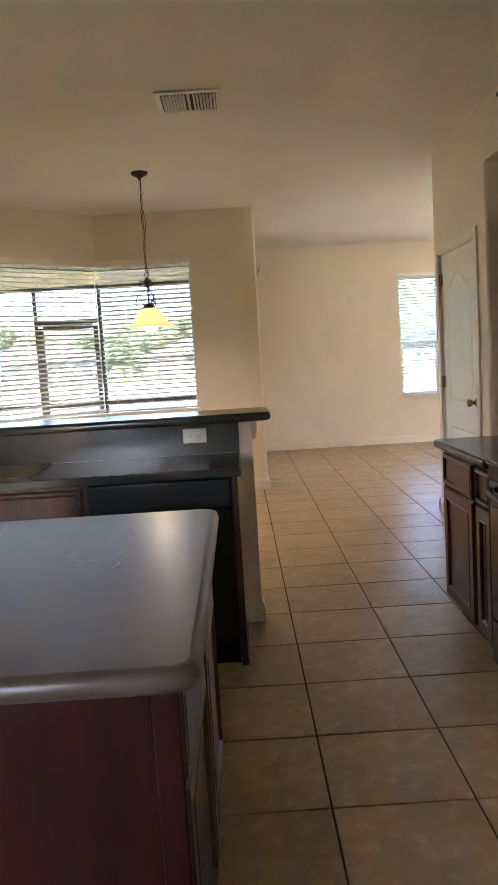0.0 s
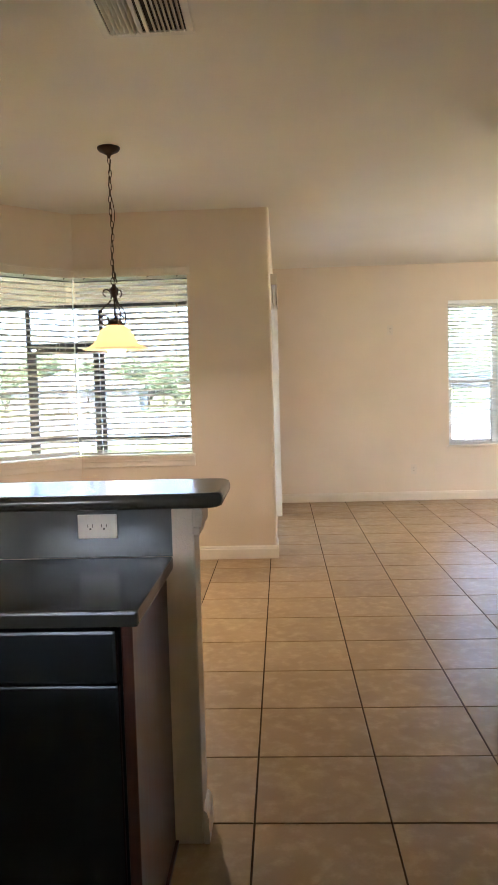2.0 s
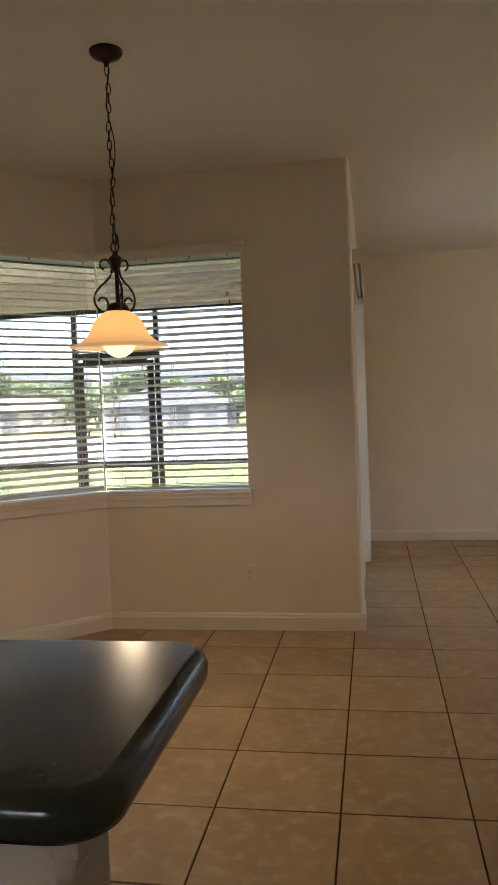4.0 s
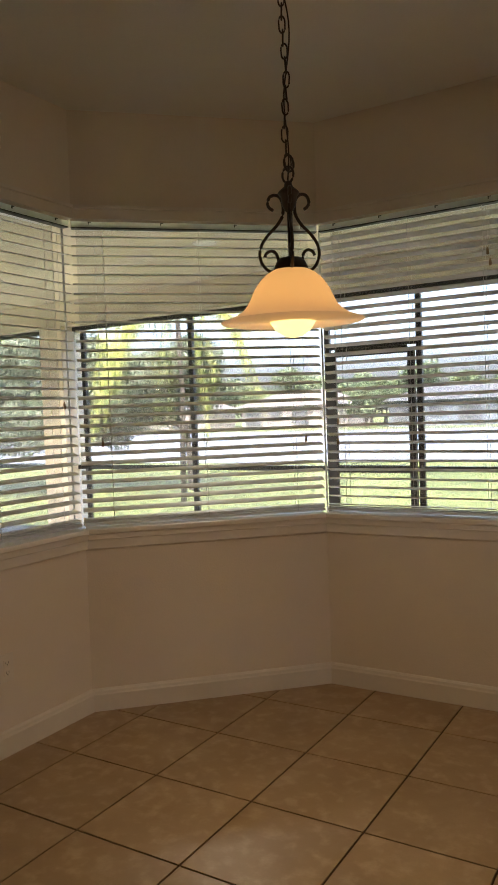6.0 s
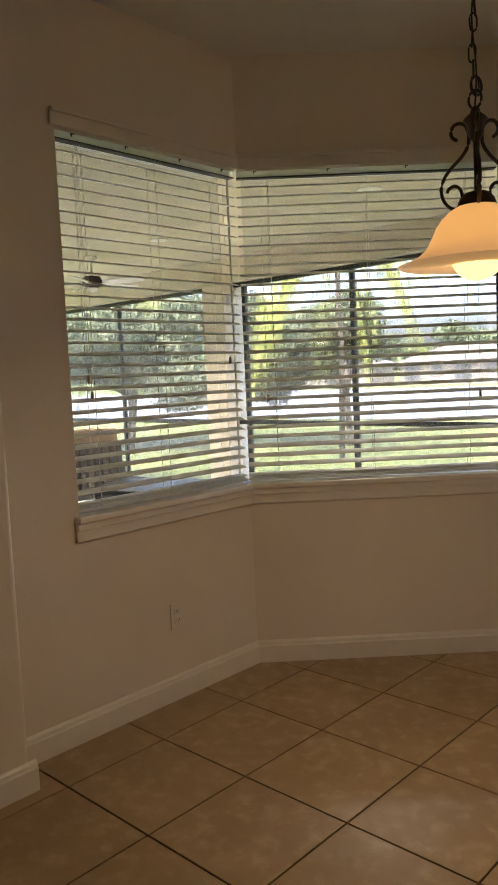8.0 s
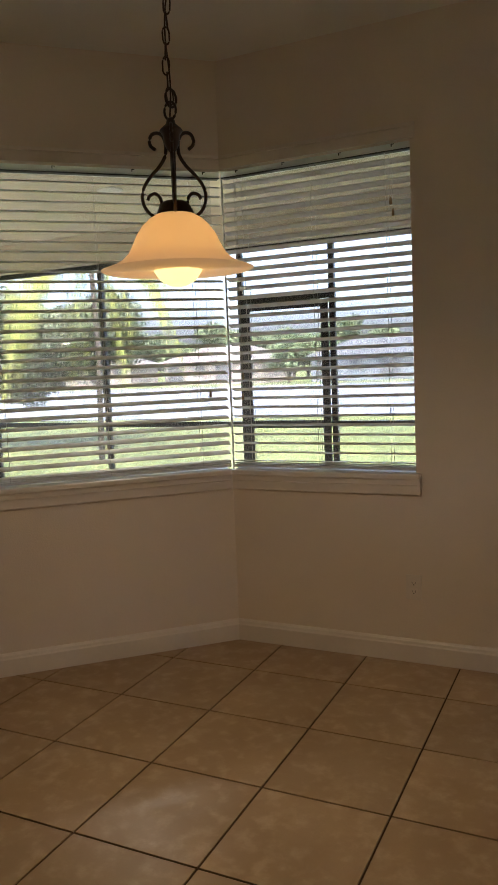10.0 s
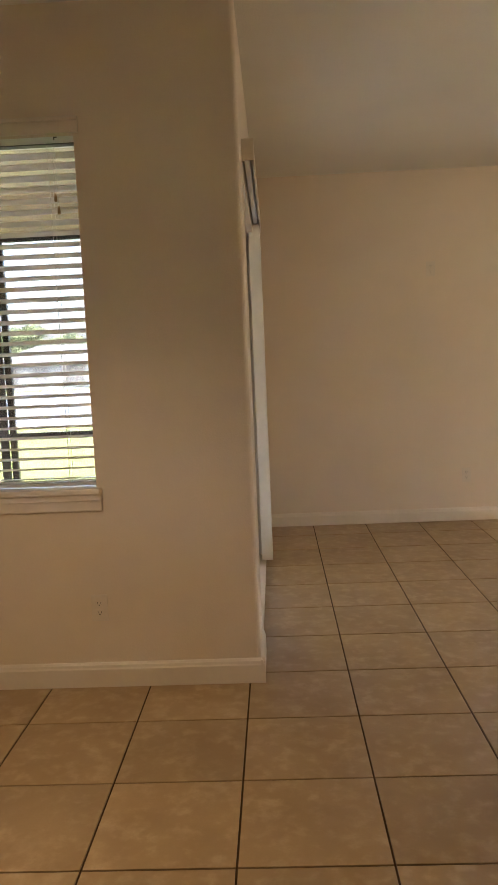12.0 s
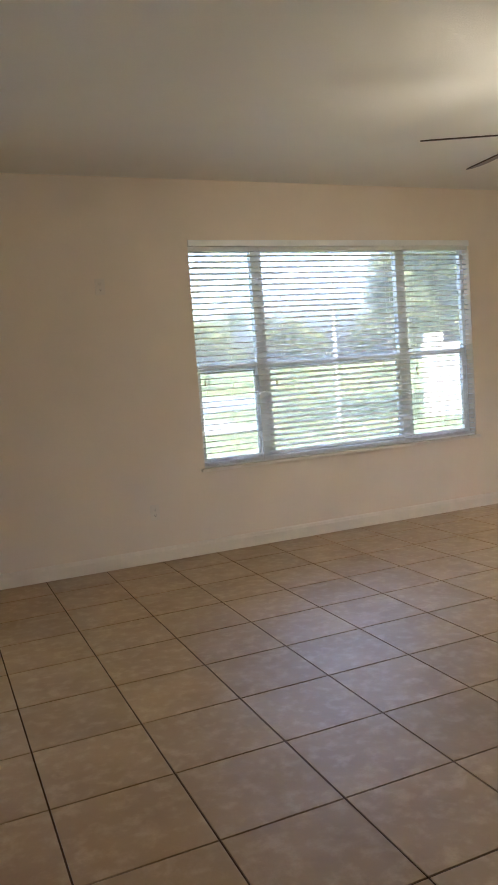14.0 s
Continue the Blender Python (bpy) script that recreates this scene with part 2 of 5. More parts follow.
def mesh_screen(name, clear, thread, cover):
    """Fine insect mesh, too fine to see thread by thread, and the window's haze veil: part open, part grey to pale
    thread.
    """
    m = bpy.data.materials.new(name)
    m.use_nodes = True
    nt = m.node_tree
    tr = nt.nodes.new("ShaderNodeBsdfTransparent")
    tr.inputs["Color"].default_value = (*clear, 1)
    df = nt.nodes.new("ShaderNodeBsdfDiffuse")
    df.inputs["Color"].default_value = (*thread, 1)
    mx = nt.nodes.new("ShaderNodeMixShader")
    mx.inputs["Fac"].default_value = cover
    nt.links.new(tr.outputs["BSDF"], mx.inputs[1])
    nt.links.new(df.outputs["BSDF"], mx.inputs[2])
    nt.links.new(mx.outputs["Shader"], nt.nodes["Material Output"].inputs["Surface"])
    return m


SCREEN = mesh_screen("patio_insect_screen", (0.92, 0.92, 0.92), (0.30, 0.31, 0.32), 0.22)
# Pale veil that puts haze over the view from the living room window.
WINHAZE = mesh_screen("window_haze_veil", (0.92, 0.92, 0.92), (0.85, 0.86, 0.87), 0.34)


def glow(name, color, strength, base=(0.9, 0.8, 0.65), rough=0.4):
    m = bpy.data.materials.new(name)
    m.use_nodes = True
    b = m.node_tree.nodes["Principled BSDF"]
    b.inputs["Base Color"].default_value = (*base, 1)
    b.inputs["Roughness"].default_value = rough
    b.inputs["Emission Color"].default_value = (*color, 1)
    b.inputs["Emission Strength"].default_value = strength
    return m


SHADEGLASS = glow("frosted_amber_glass", (1.0, 0.62, 0.30), 0.017, (0.86, 0.70, 0.52), 0.3)
nt = SHADEGLASS.node_tree
tr = nt.nodes.new("ShaderNodeBsdfTranslucent")
tr.inputs["Color"].default_value = (1.0, 0.86, 0.60, 1)
mx = nt.nodes.new("ShaderNodeMixShader")
mx.inputs["Fac"].default_value = 0.55
nt.links.new(nt.nodes["Principled BSDF"].outputs["BSDF"], mx.inputs[1])
nt.links.new(tr.outputs["BSDF"], mx.inputs[2])
nt.links.new(mx.outputs["Shader"], nt.nodes["Material Output"].inputs["Surface"])
BULB = glow("lit_bulb", (1.0, 0.72, 0.24), 0.085)
CANLIGHT = glow("lit_can_lens", (1.0, 0.88, 0.66), 0.2)


# ---- mesh helpers ----
def finish(name, bm, mat, smooth=False):
    me = bpy.data.meshes.new(name)
    bmesh.ops.recalc_face_normals(bm, faces=bm.faces)
    bm.to_mesh(me)
    bm.free()
    me.materials.append(mat)
    if smooth:
        for p in me.polygons:
            p.use_smooth = True
    return me


def part(name, bm, mat, parent=None, label="", smooth=False):
    ob = new(name, finish(name, bm, mat, smooth))
    ob.parent = parent
    if label:
        tagged(ob, label)
    return ob


def thing(name, label, category, at=(0, 0, 0), rz=0.0, group="", kind=""):
    ob = new(name)
    ob.matrix_world = pose(*at, 0, 0, rz)
    return tagged(ob, label, category, group, kind)


def box(bm, x0, x1, y0, y1, z0, z1, bevel=0.0):
    vs = [bm.verts.new((x, y, z)) for x in (x0, x1) for y in (y0, y1) for z in (z0, z1)]
    fs = [bm.faces.new([vs[i] for i in f]) for f in
          ((0, 1, 3, 2), (4, 6, 7, 5), (0, 4, 5, 1), (2, 3, 7, 6), (0, 2, 6, 4), (1, 5, 7, 3))]
    if bevel:
        es = list({e for f in fs for e in f.edges})
        bmesh.ops.bevel(bm, geom=es, offset=bevel, segments=2, affect="EDGES", profile=0.6)
    return bm


def boxes(*dims, bevel=0.0):
    bm = bmesh.new()
    for d in dims:
        box(bm, *d, bevel=bevel)
    return bm


def lathe(profile, steps=28, bm=None, at=(0, 0, 0)):
    bm = bm or bmesh.new()
    rings = []
    for r, z in profile:
        rings.append([bm.verts.new((at[0] + r * math.cos(a), at[1] + r * math.sin(a), at[2] + z))
                      for a in (2 * math.pi * k / steps for k in range(steps))])
    for a, b in zip(rings, rings[1:]):
        for k in range(steps):
            bm.faces.new((a[k], a[(k + 1) % steps], b[(k + 1) % steps], b[k]))
    for ring, (r, z) in ((rings[0], profile[0]), (rings[-1], profile[-1])):
        if r > 1e-4:
            bm.faces.new(ring)
    return bm


def tube(points, radius, sides=8, bm=None, closed=False):
    bm = bm or bmesh.new()
    pts = [Vector(p) for p in points]
    rings = []
    n = len(pts)
    for k, p in enumerate(pts):
        a = pts[(k - 1) % n] if closed or k else p
        b = pts[(k + 1) % n] if closed or k < n - 1 else p
        d = (b - a).normalized()
        up = Vector((0, 0, 1)) if abs(d.z) < 0.95 else Vector((1, 0, 0))
        u = d.cross(up).normalized()
        v = d.cross(u).normalized()
        r = radius[k] if isinstance(radius, (list, tuple)) else radius
        rings.append([bm.verts.new(p + r * (math.cos(t) * u + math.sin(t) * v))
                      for t in (2 * math.pi * s / sides for s in range(sides))])
    pairs = list(zip(rings, rings[1:])) + ([(rings[-1], rings[0])] if closed else [])
    for a, b in pairs:
        for s in range(sides):
            bm.faces.new((a[s], a[(s + 1) % sides], b[(s + 1) % sides], b[s]))
    if not closed:
        bm.faces.new(rings[0])
        bm.faces.new(rings[-1])
    return bm


def prism(bm, poly, z0, z1):
    """An upright prism over a plan polygon."""
    lo = [bm.verts.new((x, y, z0)) for x, y in poly]
    hi = [bm.verts.new((x, y, z1)) for x, y in poly]
    bm.faces.new(lo)
    bm.faces.new(hi)
    for k in range(len(poly)):
        j = (k + 1) % len(poly)
        bm.faces.new((lo[k], lo[j], hi[j], hi[k]))
    return bm


def structure(name, bm, mat, label="", smooth=False):
    ob = part(name, bm, mat, None, "", smooth)
    return tagged(ob, label, name.split("_")[0], kind="structure")


# ---- plan ----
H = 2.78
T = 0.425
XL, XR = -2.36, 1.39          # nook's left wall, door wall
XP = -2.20                    # kitchen's left wall
YN, YF = 0.335, 3.33          # nook's back wall, living room's far wall
YB = -8.6                     # wall behind
XE = 6.6                      # living room's end wall
XC = 0.05                     # edge of the wall between nook and living room
YR = -1.20                    # corner of the door wall
BAY_R = Vector((-1.512, YN))
BAY_L = Vector((XL, -0.486))
WZ0, WZ1 = 0.84, 2.285        # nook windows
TH = 0.14


def wall_along(name, a, b, inward, openings=(), z1=H, thick=TH, label="beige painted drywall", mat=None):
    """A wall from plan point a to b, its room face on that line, with openings (s0, s1, z0, z1)."""
    a, b = Vector(a), Vector(b)
    d = (b - a).normalized()
    n = -Vector(inward).normalized() * thick
    length = (b - a).length
    bm = bmesh.new()

    def piece(s0, s1, za, zb):
        if s1 - s0 < 1e-4 or zb - za < 1e-4:
            return
        p, q = a + d * s0, a + d * s1
        prism(bm, [p, q, q + n, p + n], za, zb)

    s = 0.0
    for s0, s1, za, zb in sorted(openings):
        piece(s, s0, 0, z1)
        piece(s0, s1, 0, za)
        piece(s0, s1, zb, z1)
        s = s1
    piece(s, length, 0, z1)
    return structure(name, bm, mat or WALL, label)


DIAG = (BAY_R - BAY_L).length
wall_along("wall_nook_back", (BAY_R.x, YN), (XC - 0.16, YN), (0, -1), [(0.0, BAY_R.x * -1 - 0.606, WZ0, WZ1)])
wall_along("wall_bay", BAY_L, BAY_R, (1, -1), [(0.0, DIAG, WZ0, WZ1)])
wall_along("wall_nook_left", (XL, -1.79), (XL, BAY_L.y), (1, 0), [(0.36, 1.79 - 0.486, WZ0, WZ1)])
wall_along("wall_kitchen_left", (XP, YB), (XP, -1.79), (1, 0), thick=0.30)
# The opening is an addition out of view that brightens the kitchen.
wall_along("wall_behind", (XP - 0.3, YB), (XR + 0.9, YB), (0, 1), [(0.5, 1.30, 1.2, 2.1)])
SL0, SL1 = 0.70, 2.36
wall_along("wall_slider", (XC, YN), (XC, YF), (1, 0), [(SL0 - YN, SL1 - YN, 0.02, 2.18)], thick=0.16)
LW = (2.09, 2.665, 4.0, 4.672)
LZ0, LZ1 = 0.645, 2.30
wall_along("wall_living_far", (XC - 0.16, YF), (XE, YF), (0, -1), [(LW[0] - XC + 0.16, LW[3] - XC + 0.16, LZ0, LZ1)])
# End wall's opening is invented, out of view, to lift the living room's light.
wall_along("wall_living_end", (XE, YF + TH), (XE, YR - 0.14), (-1, 0), [(3.5, 4.3, 0.9, 2.1)])
wall_along("wall_living_back", (XR + 0.14, YR), (XE, YR), (0, 1))
# door wall with a refrigerator recess
RY0, RY1, RZ = -3.46, -2.43, 2.43
DY0, DY1 = -2.215, -1.345
wall_along("wall_door_side", (XR, RY1), (XR, YR), (-1, 0), [(DY0 - RY1, DY1 - RY1, 0, 2.02)], thick=0.14)
wall_along("wall_kitchen_right", (XR, YB), (XR, RY0), (-1, 0), thick=0.14)
structure("wall_recess_header", boxes((XR, XR + 0.14, RY0, RY1 + 0.022, RZ, H)), WALL, "beige drywall header above an empty recess")
structure("wall_recess", boxes((XR + 0.14, 2.2, RY1, RY1 + 0.12, 0, RZ), (XR + 0.14, 2.2, RY0 - 0.12, RY0, 0, RZ),
                               (2.2, 2.32, RY0 - 0.12, RY1 + 0.12, 0, RZ), (XR + 0.14, 2.2, RY0, RY1, RZ, RZ + 0.1)),
          WALL, "beige drywall lining of an empty recess")
structure("wall_closet", boxes((2.06, 2.16, RY1 + 0.12, YR - 0.12, 0, H)), WALL, "beige drywall behind the pantry door")
structure("ceiling", boxes((XP - 0.4, XE + 0.2, YB - 0.2, YN + 0.14, H, H + 0.1), (XC - 0.16, XE + 0.2, YN + 0.14, YF + 0.14, H, H + 0.1)),
          CEIL, "off-white knockdown-textured drywall ceiling")


def round_corner(name, x, y, r=0.022):
    """Rounds the upright plaster edge of a wall at a plan point."""
    me = bpy.data.objects[name].data
    bm = bmesh.new()
    bm.from_mesh(me)
    es = [e for e in bm.edges if all(abs(v.co.x - x) < 1e-3 and abs(v.co.y - y) < 1e-3 for v in e.verts)]
    bmesh.ops.bevel(bm, geom=es, offset=r, segments=5, affect="EDGES", profile=0.5)
    bm.to_mesh(me)
    bm.free()


round_corner("wall_slider", XC, YN)
round_corner("wall_door_side", XR, RY1)
round_corner("wall_door_side", XR, YR)
round_corner("wall_kitchen_left", XP, -1.79)


# ---- baseboards ----
def baseboard(a, b, inward, h=0.105, d=0.016):
    a, b = Vector(a), Vector(b)
    n = Vector(inward).normalized()
    bm = bmesh.new()
    prof = [(0.0, 0.0), (d, 0.0), (d, h * 0.74), (d * 0.80, h * 0.80), (d * 0.66, h * 0.90), (d * 0.30, h * 0.97), (0.0, h)]
    va = [bm.verts.new((a.x + n.x * p, a.y + n.y * p, z)) for p, z in prof]
    vb = [bm.verts.new((b.x + n.x * p, b.y + n.y * p, z)) for p, z in prof]
    bm.faces.new(va)
    bm.faces.new(vb)
    for k in range(len(prof)):
        j = (k + 1) % len(prof)
        bm.faces.new((va[k], va[j], vb[j], vb[k]))
    return structure("baseboard", bm, TRIM, "cream painted moulded baseboard")


baseboard((BAY_R.x, YN), (XC + 0.018, YN), (0, -1))
baseboard(BAY_L, BAY_R, (1, -1))
baseboard((XL, -1.79), BAY_L, (1, 0))
baseboard((XP, -3.40), (XP, -1.77), (1, 0))
baseboard((XC, YN - 0.018), (XC, SL0 - 0.02), (1, 0))
baseboard((XC, SL1 + 0.02), (XC, YF), (1, 0))
baseboard((XC, YF), (XE, YF), (0, -1))
baseboard((XR, DY1 + 0.065), (XR, YR + 0.018), (-1, 0))
baseboard((XR, RY1 - 0.0), (XR, DY0 - 0.065), (-1, 0))
baseboard((XR - 0.016, YR), (XE, YR), (0, 1))


# ---- windows ----
def panel(bm, x0, x1, z0, z1, y0, y1):
    return box(bm, x0, x1, y0, y1, z0, z1)


def window(name, at, rz, w, z0, z1, label, mullions=(), rail=None, frame_mat=None, depth=0.085, slim=0.032, butt=(False, False)):
    """A window in its opening. Local x runs along the wall, y outwards."""
    ob = thing(name, label, "window", (at[0], at[1], 0), rz, kind="structure")
    f = slim
    fm = frame_mat or FRAMEW
    y0, y1 = depth, depth + 0.045
    fa, fb = (0.002 if e else f for e in butt)
    part("window_frame", boxes(*([] if butt[0] else [(0, f, y0, y1, z0, z1)]), *([] if butt[1] else [(w - f, w, y0, y1, z0, z1)]),
                               (f, w - f, y0, y1, z1 - f, z1),
                               (f, w - f, y0, y1, z0, z0 + f), bevel=0.004), fm, ob)
    edges = [fa] + [e for m in mullions for e in (m - 0.045, m + 0.045)] + [w - fb]
    for m in mullions:
        part("mullion", boxes((m - 0.045, m + 0.045, y0 - 0.012, y1, z0 + f, z1 - f), bevel=0.004), fm, ob)
    for k in range(0, len(edges), 2):
        a, b = edges[k], edges[k + 1]
        if rail:
            part("meeting_rail", boxes((a, b, y0 - 0.006, y1 - 0.004, rail - 0.022, rail + 0.022), bevel=0.004), fm, ob)
            g = 0.022
            part("sash", boxes((a, a + g, y0 + 0.004, y1 - 0.01, z0 + f, rail - 0.022), (b - g, b, y0 + 0.004, y1 - 0.01, z0 + f, rail - 0.022),
                               (a + g, b - g, y0 + 0.004, y1 - 0.01, z0 + f, z0 + f + 0.03)), fm, ob)
            spans = ((z0 + f, rail - 0.022), (rail + 0.022, z1 - f))
        else:
            spans = ((z0 + f, z1 - f),)
        for za, zb in spans:
            p = part("pane", boxes((a, b, y0 + 0.02, y0 + 0.024, za, zb)), GLASS, ob)
            p.visible_shadow = False
    return ob


def nook_trim(name, at, rz, x0, x1, cap_start=False, cap_end=False):
    """Head casing, stool and apron of the nook's windows."""
    ob = thing(name, "cream painted moulded head casing, stool and apron", "trim", (at[0], at[1], 0), rz, kind="structure")
    part("head_casing", boxes((x0, x1, -0.016, -0.002, WZ1, WZ1 + 0.062), (x0, x1, -0.026, -0.016, WZ1 + 0.046, WZ1 + 0.062), bevel=0.002), TRIM, ob)
    part("window_sill", boxes((x0, x1, -0.040, 0.085, WZ0 - 0.004, WZ0 + 0.022), bevel=0.006), TRIM, ob)
    part("apron", boxes((x0, x1, -0.018, -0.002, WZ0 - 0.075, WZ0 - 0.004), (x0, x1, -0.026, -0.018, WZ0 - 0.032, WZ0 - 0.004), bevel=0.003), TRIM, ob)
    return ob


def slat_mesh(w, chord, tilt, thick=0.003):
    bm = bmesh.new()
    c, s = math.cos(radians(tilt)), math.sin(radians(tilt))
    prof = []
    for k in range(5):
        u = -0.5 + k / 4
        crown = 0.0022 * (1 - (2 * u) ** 2)
        prof.append((u * chord, crown))
    loop = prof + [(u, z - thick) for u, z in reversed(prof)]
    ends = []
    for x in (0, w):
        ends.append([bm.verts.new((x, u * c - z * s, u * s + z * c)) for u, z in loop])
    bm.faces.new(ends[0])
    bm.faces.new(ends[1])
    for k in range(len(loop)):
        j = (k + 1) % len(loop)
        bm.faces.new((ends[0][k], ends[0][j], ends[1][j], ends[1][k]))
    return finish("slat", bm, SLAT)


def tassel_bm(z):
    return lathe([(0.0025, z + 0.03), (0.006, z + 0.02), (0.0065, z), (0.004, z - 0.003)], 10)


def blind(at, rz, x0, x1, z0, z1, label, pitch=0.0440, chord=0.048, tilt=-12.0, depth=0.042, cords=3, tassels=(), clips=True):
    ob = thing("venetian_blind", label, "blind", (at[0], at[1], 0), rz, group="venetian blinds")
    w = x1 - x0
    part("headrail", boxes((x0, x1, depth - 0.02, depth - 0.018, z1 - 0.028, z1 - 0.002)), RAILW if clips else SLAT, ob)
    # In the bay this strip is dark: it draws the headrail's shadow line.
    part("rail_lip", boxes((x0, x1, depth - 0.022, depth + 0.016, z1 - 0.0325, z1 - 0.0285)), SOCKET if clips else SLAT, ob, "strip under the headrail, dark in the bay to stand for the rail's shade")
    for hx in (x0 + 0.08, x0 + w * 0.35, x0 + w * 0.65, x1 - 0.08) if clips else ():
        part("clip", boxes((hx - 0.002, hx + 0.002, depth - 0.024, depth - 0.0205, z1 - 0.016, z1 - 0.004), (hx + 0.002, hx + 0.012, depth - 0.024, depth - 0.0205, z1 - 0.007, z1 - 0.004)), SOCKET, ob)
    part("bottom_rail", boxes((x0, x1, depth - 0.024, depth + 0.024, z0 + 0.002, z0 + 0.016), bevel=0.003), SLAT, ob)
    me = slat_mesh(w, chord, tilt)
    top = z1 - 0.040
    n = int((top - z0 - 0.045) / pitch)
    for k in range(n):
        s = new("slat", me)
        s.parent = ob
        s.location = (x0, depth, top - (k + 0.6) * pitch)
        s.rotation_euler = (radians(random.uniform(-2.2, 2.2)), radians(random.uniform(-0.14, 0.14)), 0)
    for k in range(2):
        s = new("slat", me)
        s.parent = ob
        s.location = (x0, depth, z0 + 0.024 + 0.010 * k)
        s.rotation_euler = (radians(-0.7 * tilt), 0, 0)
    for c in range(cords):
        x = x0 + w * (0.12 + 0.76 * c / max(1, cords - 1))
        for y in (depth - 0.026, depth + 0.026):
            part("ladder_cord", tube([(x, y, z0 + 0.012), (x, y, z1 - 0.04)], 0.0011, 5), CORD, ob)
    for x, z in tassels:
        cord = part("pull_cord", tube([(x, depth - 0.031, z + 0.03), (x, depth - 0.029, z1 - 0.045)], 0.0009, 5), CORD, ob)
        t = part("tassel", tassel_bm(z), TASSEL, cord, "small wooden pull tassel", True)
        t.location = (x, depth - 0.031, 0)
    return ob


BAY_RZ = math.degrees(math.atan2(BAY_R.y - BAY_L.y, BAY_R.x - BAY_L.x))
AW = -0.606 - BAY_R.x
window("window_1", BAY_R + Vector((0.016, 0)), 0, AW - 0.016, WZ0, WZ1, "fixed bay window pane in a thin white frame", slim=0.018, butt=(True, False))
window("window_2", BAY_L + (BAY_R - BAY_L).normalized() * 0.016, BAY_RZ, DIAG - 0.032, WZ0, WZ1, "angled bay window pane in a thin white frame", slim=0.018, butt=(True, True))
window("window_3", (XL, -1.43), 90, 1.43 - 0.486 - 0.016, WZ0, WZ1, "side bay window pane in a thin white frame", slim=0.018, butt=(False, True))
for corner, out in ((BAY_R, (-0.383, 0.924)), (BAY_L, (-0.924, 0.383))):
    structure("trim_bay_post", lathe([(0.005, WZ0), (0.005, WZ1)], 10, at=(corner.x + out[0] * 0.115, corner.y + out[1] * 0.115, 0)), FRAMEW,
              "thin white sealed joint between two bay windows", True)
# Unseen window, added to bring fill daylight into the kitchen from behind.
window("window_fill_kitchen", (XP - 0.3 + 1.30, YB), 180, 0.80, 1.2, 2.1, "unseen white window added behind the kitchen to let in fill daylight")
# Another unseen window, added so that more daylight reaches the living room.
window("window_fill_living", (XE, YF + TH - 3.5), -90, 0.8, 0.9, 2.1, "unseen white window added in the living room's end wall for fill daylight")
nook_trim("trim_window_back", BAY_R, 0, 0.002, AW + 0.022)
nook_trim("trim_window_bay", BAY_L, BAY_RZ, 0.004, DIAG - 0.004)
nook_trim("trim_window_left", (XL, -1.43), 90, -0.022, 1.43 - 0.486 - 0.004)
blind(BAY_R, 0, -0.003, AW - 0.004, 0.866, WZ1, "white faux-wood venetian blind, lowered with open slats, in the bay",
      tilt=-15, tassels=((AW - 0.09, 2.03), (AW - 0.08, 1.98), (0.075, 1.30), (0.07, 1.20)))
blind(BAY_L, BAY_RZ, -0.003, DIAG + 0.003, 0.866, WZ1, "wide white faux-wood venetian blind, lowered with open slats, in the bay",
      tilt=16, cords=3, tassels=((0.10, 1.24), (DIAG - 0.09, 1.22)))
blind((XL, -1.43), 90, 0.005, 1.43 - 0.486 + 0.003, 0.866, WZ1, "white faux-wood venetian blind with flat open slats, in the bay",
      tilt=14, tassels=((0.09, 1.36), (0.10, 1.30), (0.86, 1.42)))

window("window_4", (LW[0], YF), 0, LW[3] - LW[0], LZ0, LZ1, "white three-part single-hung living room window",
       mullions=(LW[1] - LW[0], LW[2] - LW[0]), rail=1.40)
# Added sheet: milks and dims the outdoors behind the living room blinds.
lws = thing("window_veil", "pale see-through sheet added outside the living room window to haze the view", "screen", (LW[0], YF, 0))
part("mesh", boxes((0.03, LW[3] - LW[0] - 0.03, 0.134, 0.135, LZ0 + 0.03, LZ1 - 0.03)), WINHAZE, lws)
trim = thing("trim_window_living", "white marble-look sill and painted head above the living room window", "trim", (LW[0], YF, 0), kind="structure")
part("window_sill", boxes((-0.03, LW[3] - LW[0] + 0.03, -0.03, 0.08, LZ0 - 0.02, LZ0 + 0.004), bevel=0.005), TRIM, trim)
part("head_valance", boxes((0.002, LW[3] - LW[0] - 0.002, -0.012, 0.07, LZ1 - 0.001, LZ1 + 0.045), bevel=0.004), FRAMEW, trim)
for a, b, tl, ts in ((LW[0], LW[1], -6, ((0.06, 1.27),)), (LW[1], LW[2], 19, ((0.08, 1.24),)), (LW[2], LW[3], -4, ((0.07, 1.26), (0.08, 1.22)))):
    blind((a, YF), 0, 0.004, b - a - 0.004, LZ0 + 0.004, LZ1, "white venetian blind, lowered with open slats, in the living room window",
          pitch=0.0435, tilt=tl, tassels=ts, depth=0.036, clips=False)


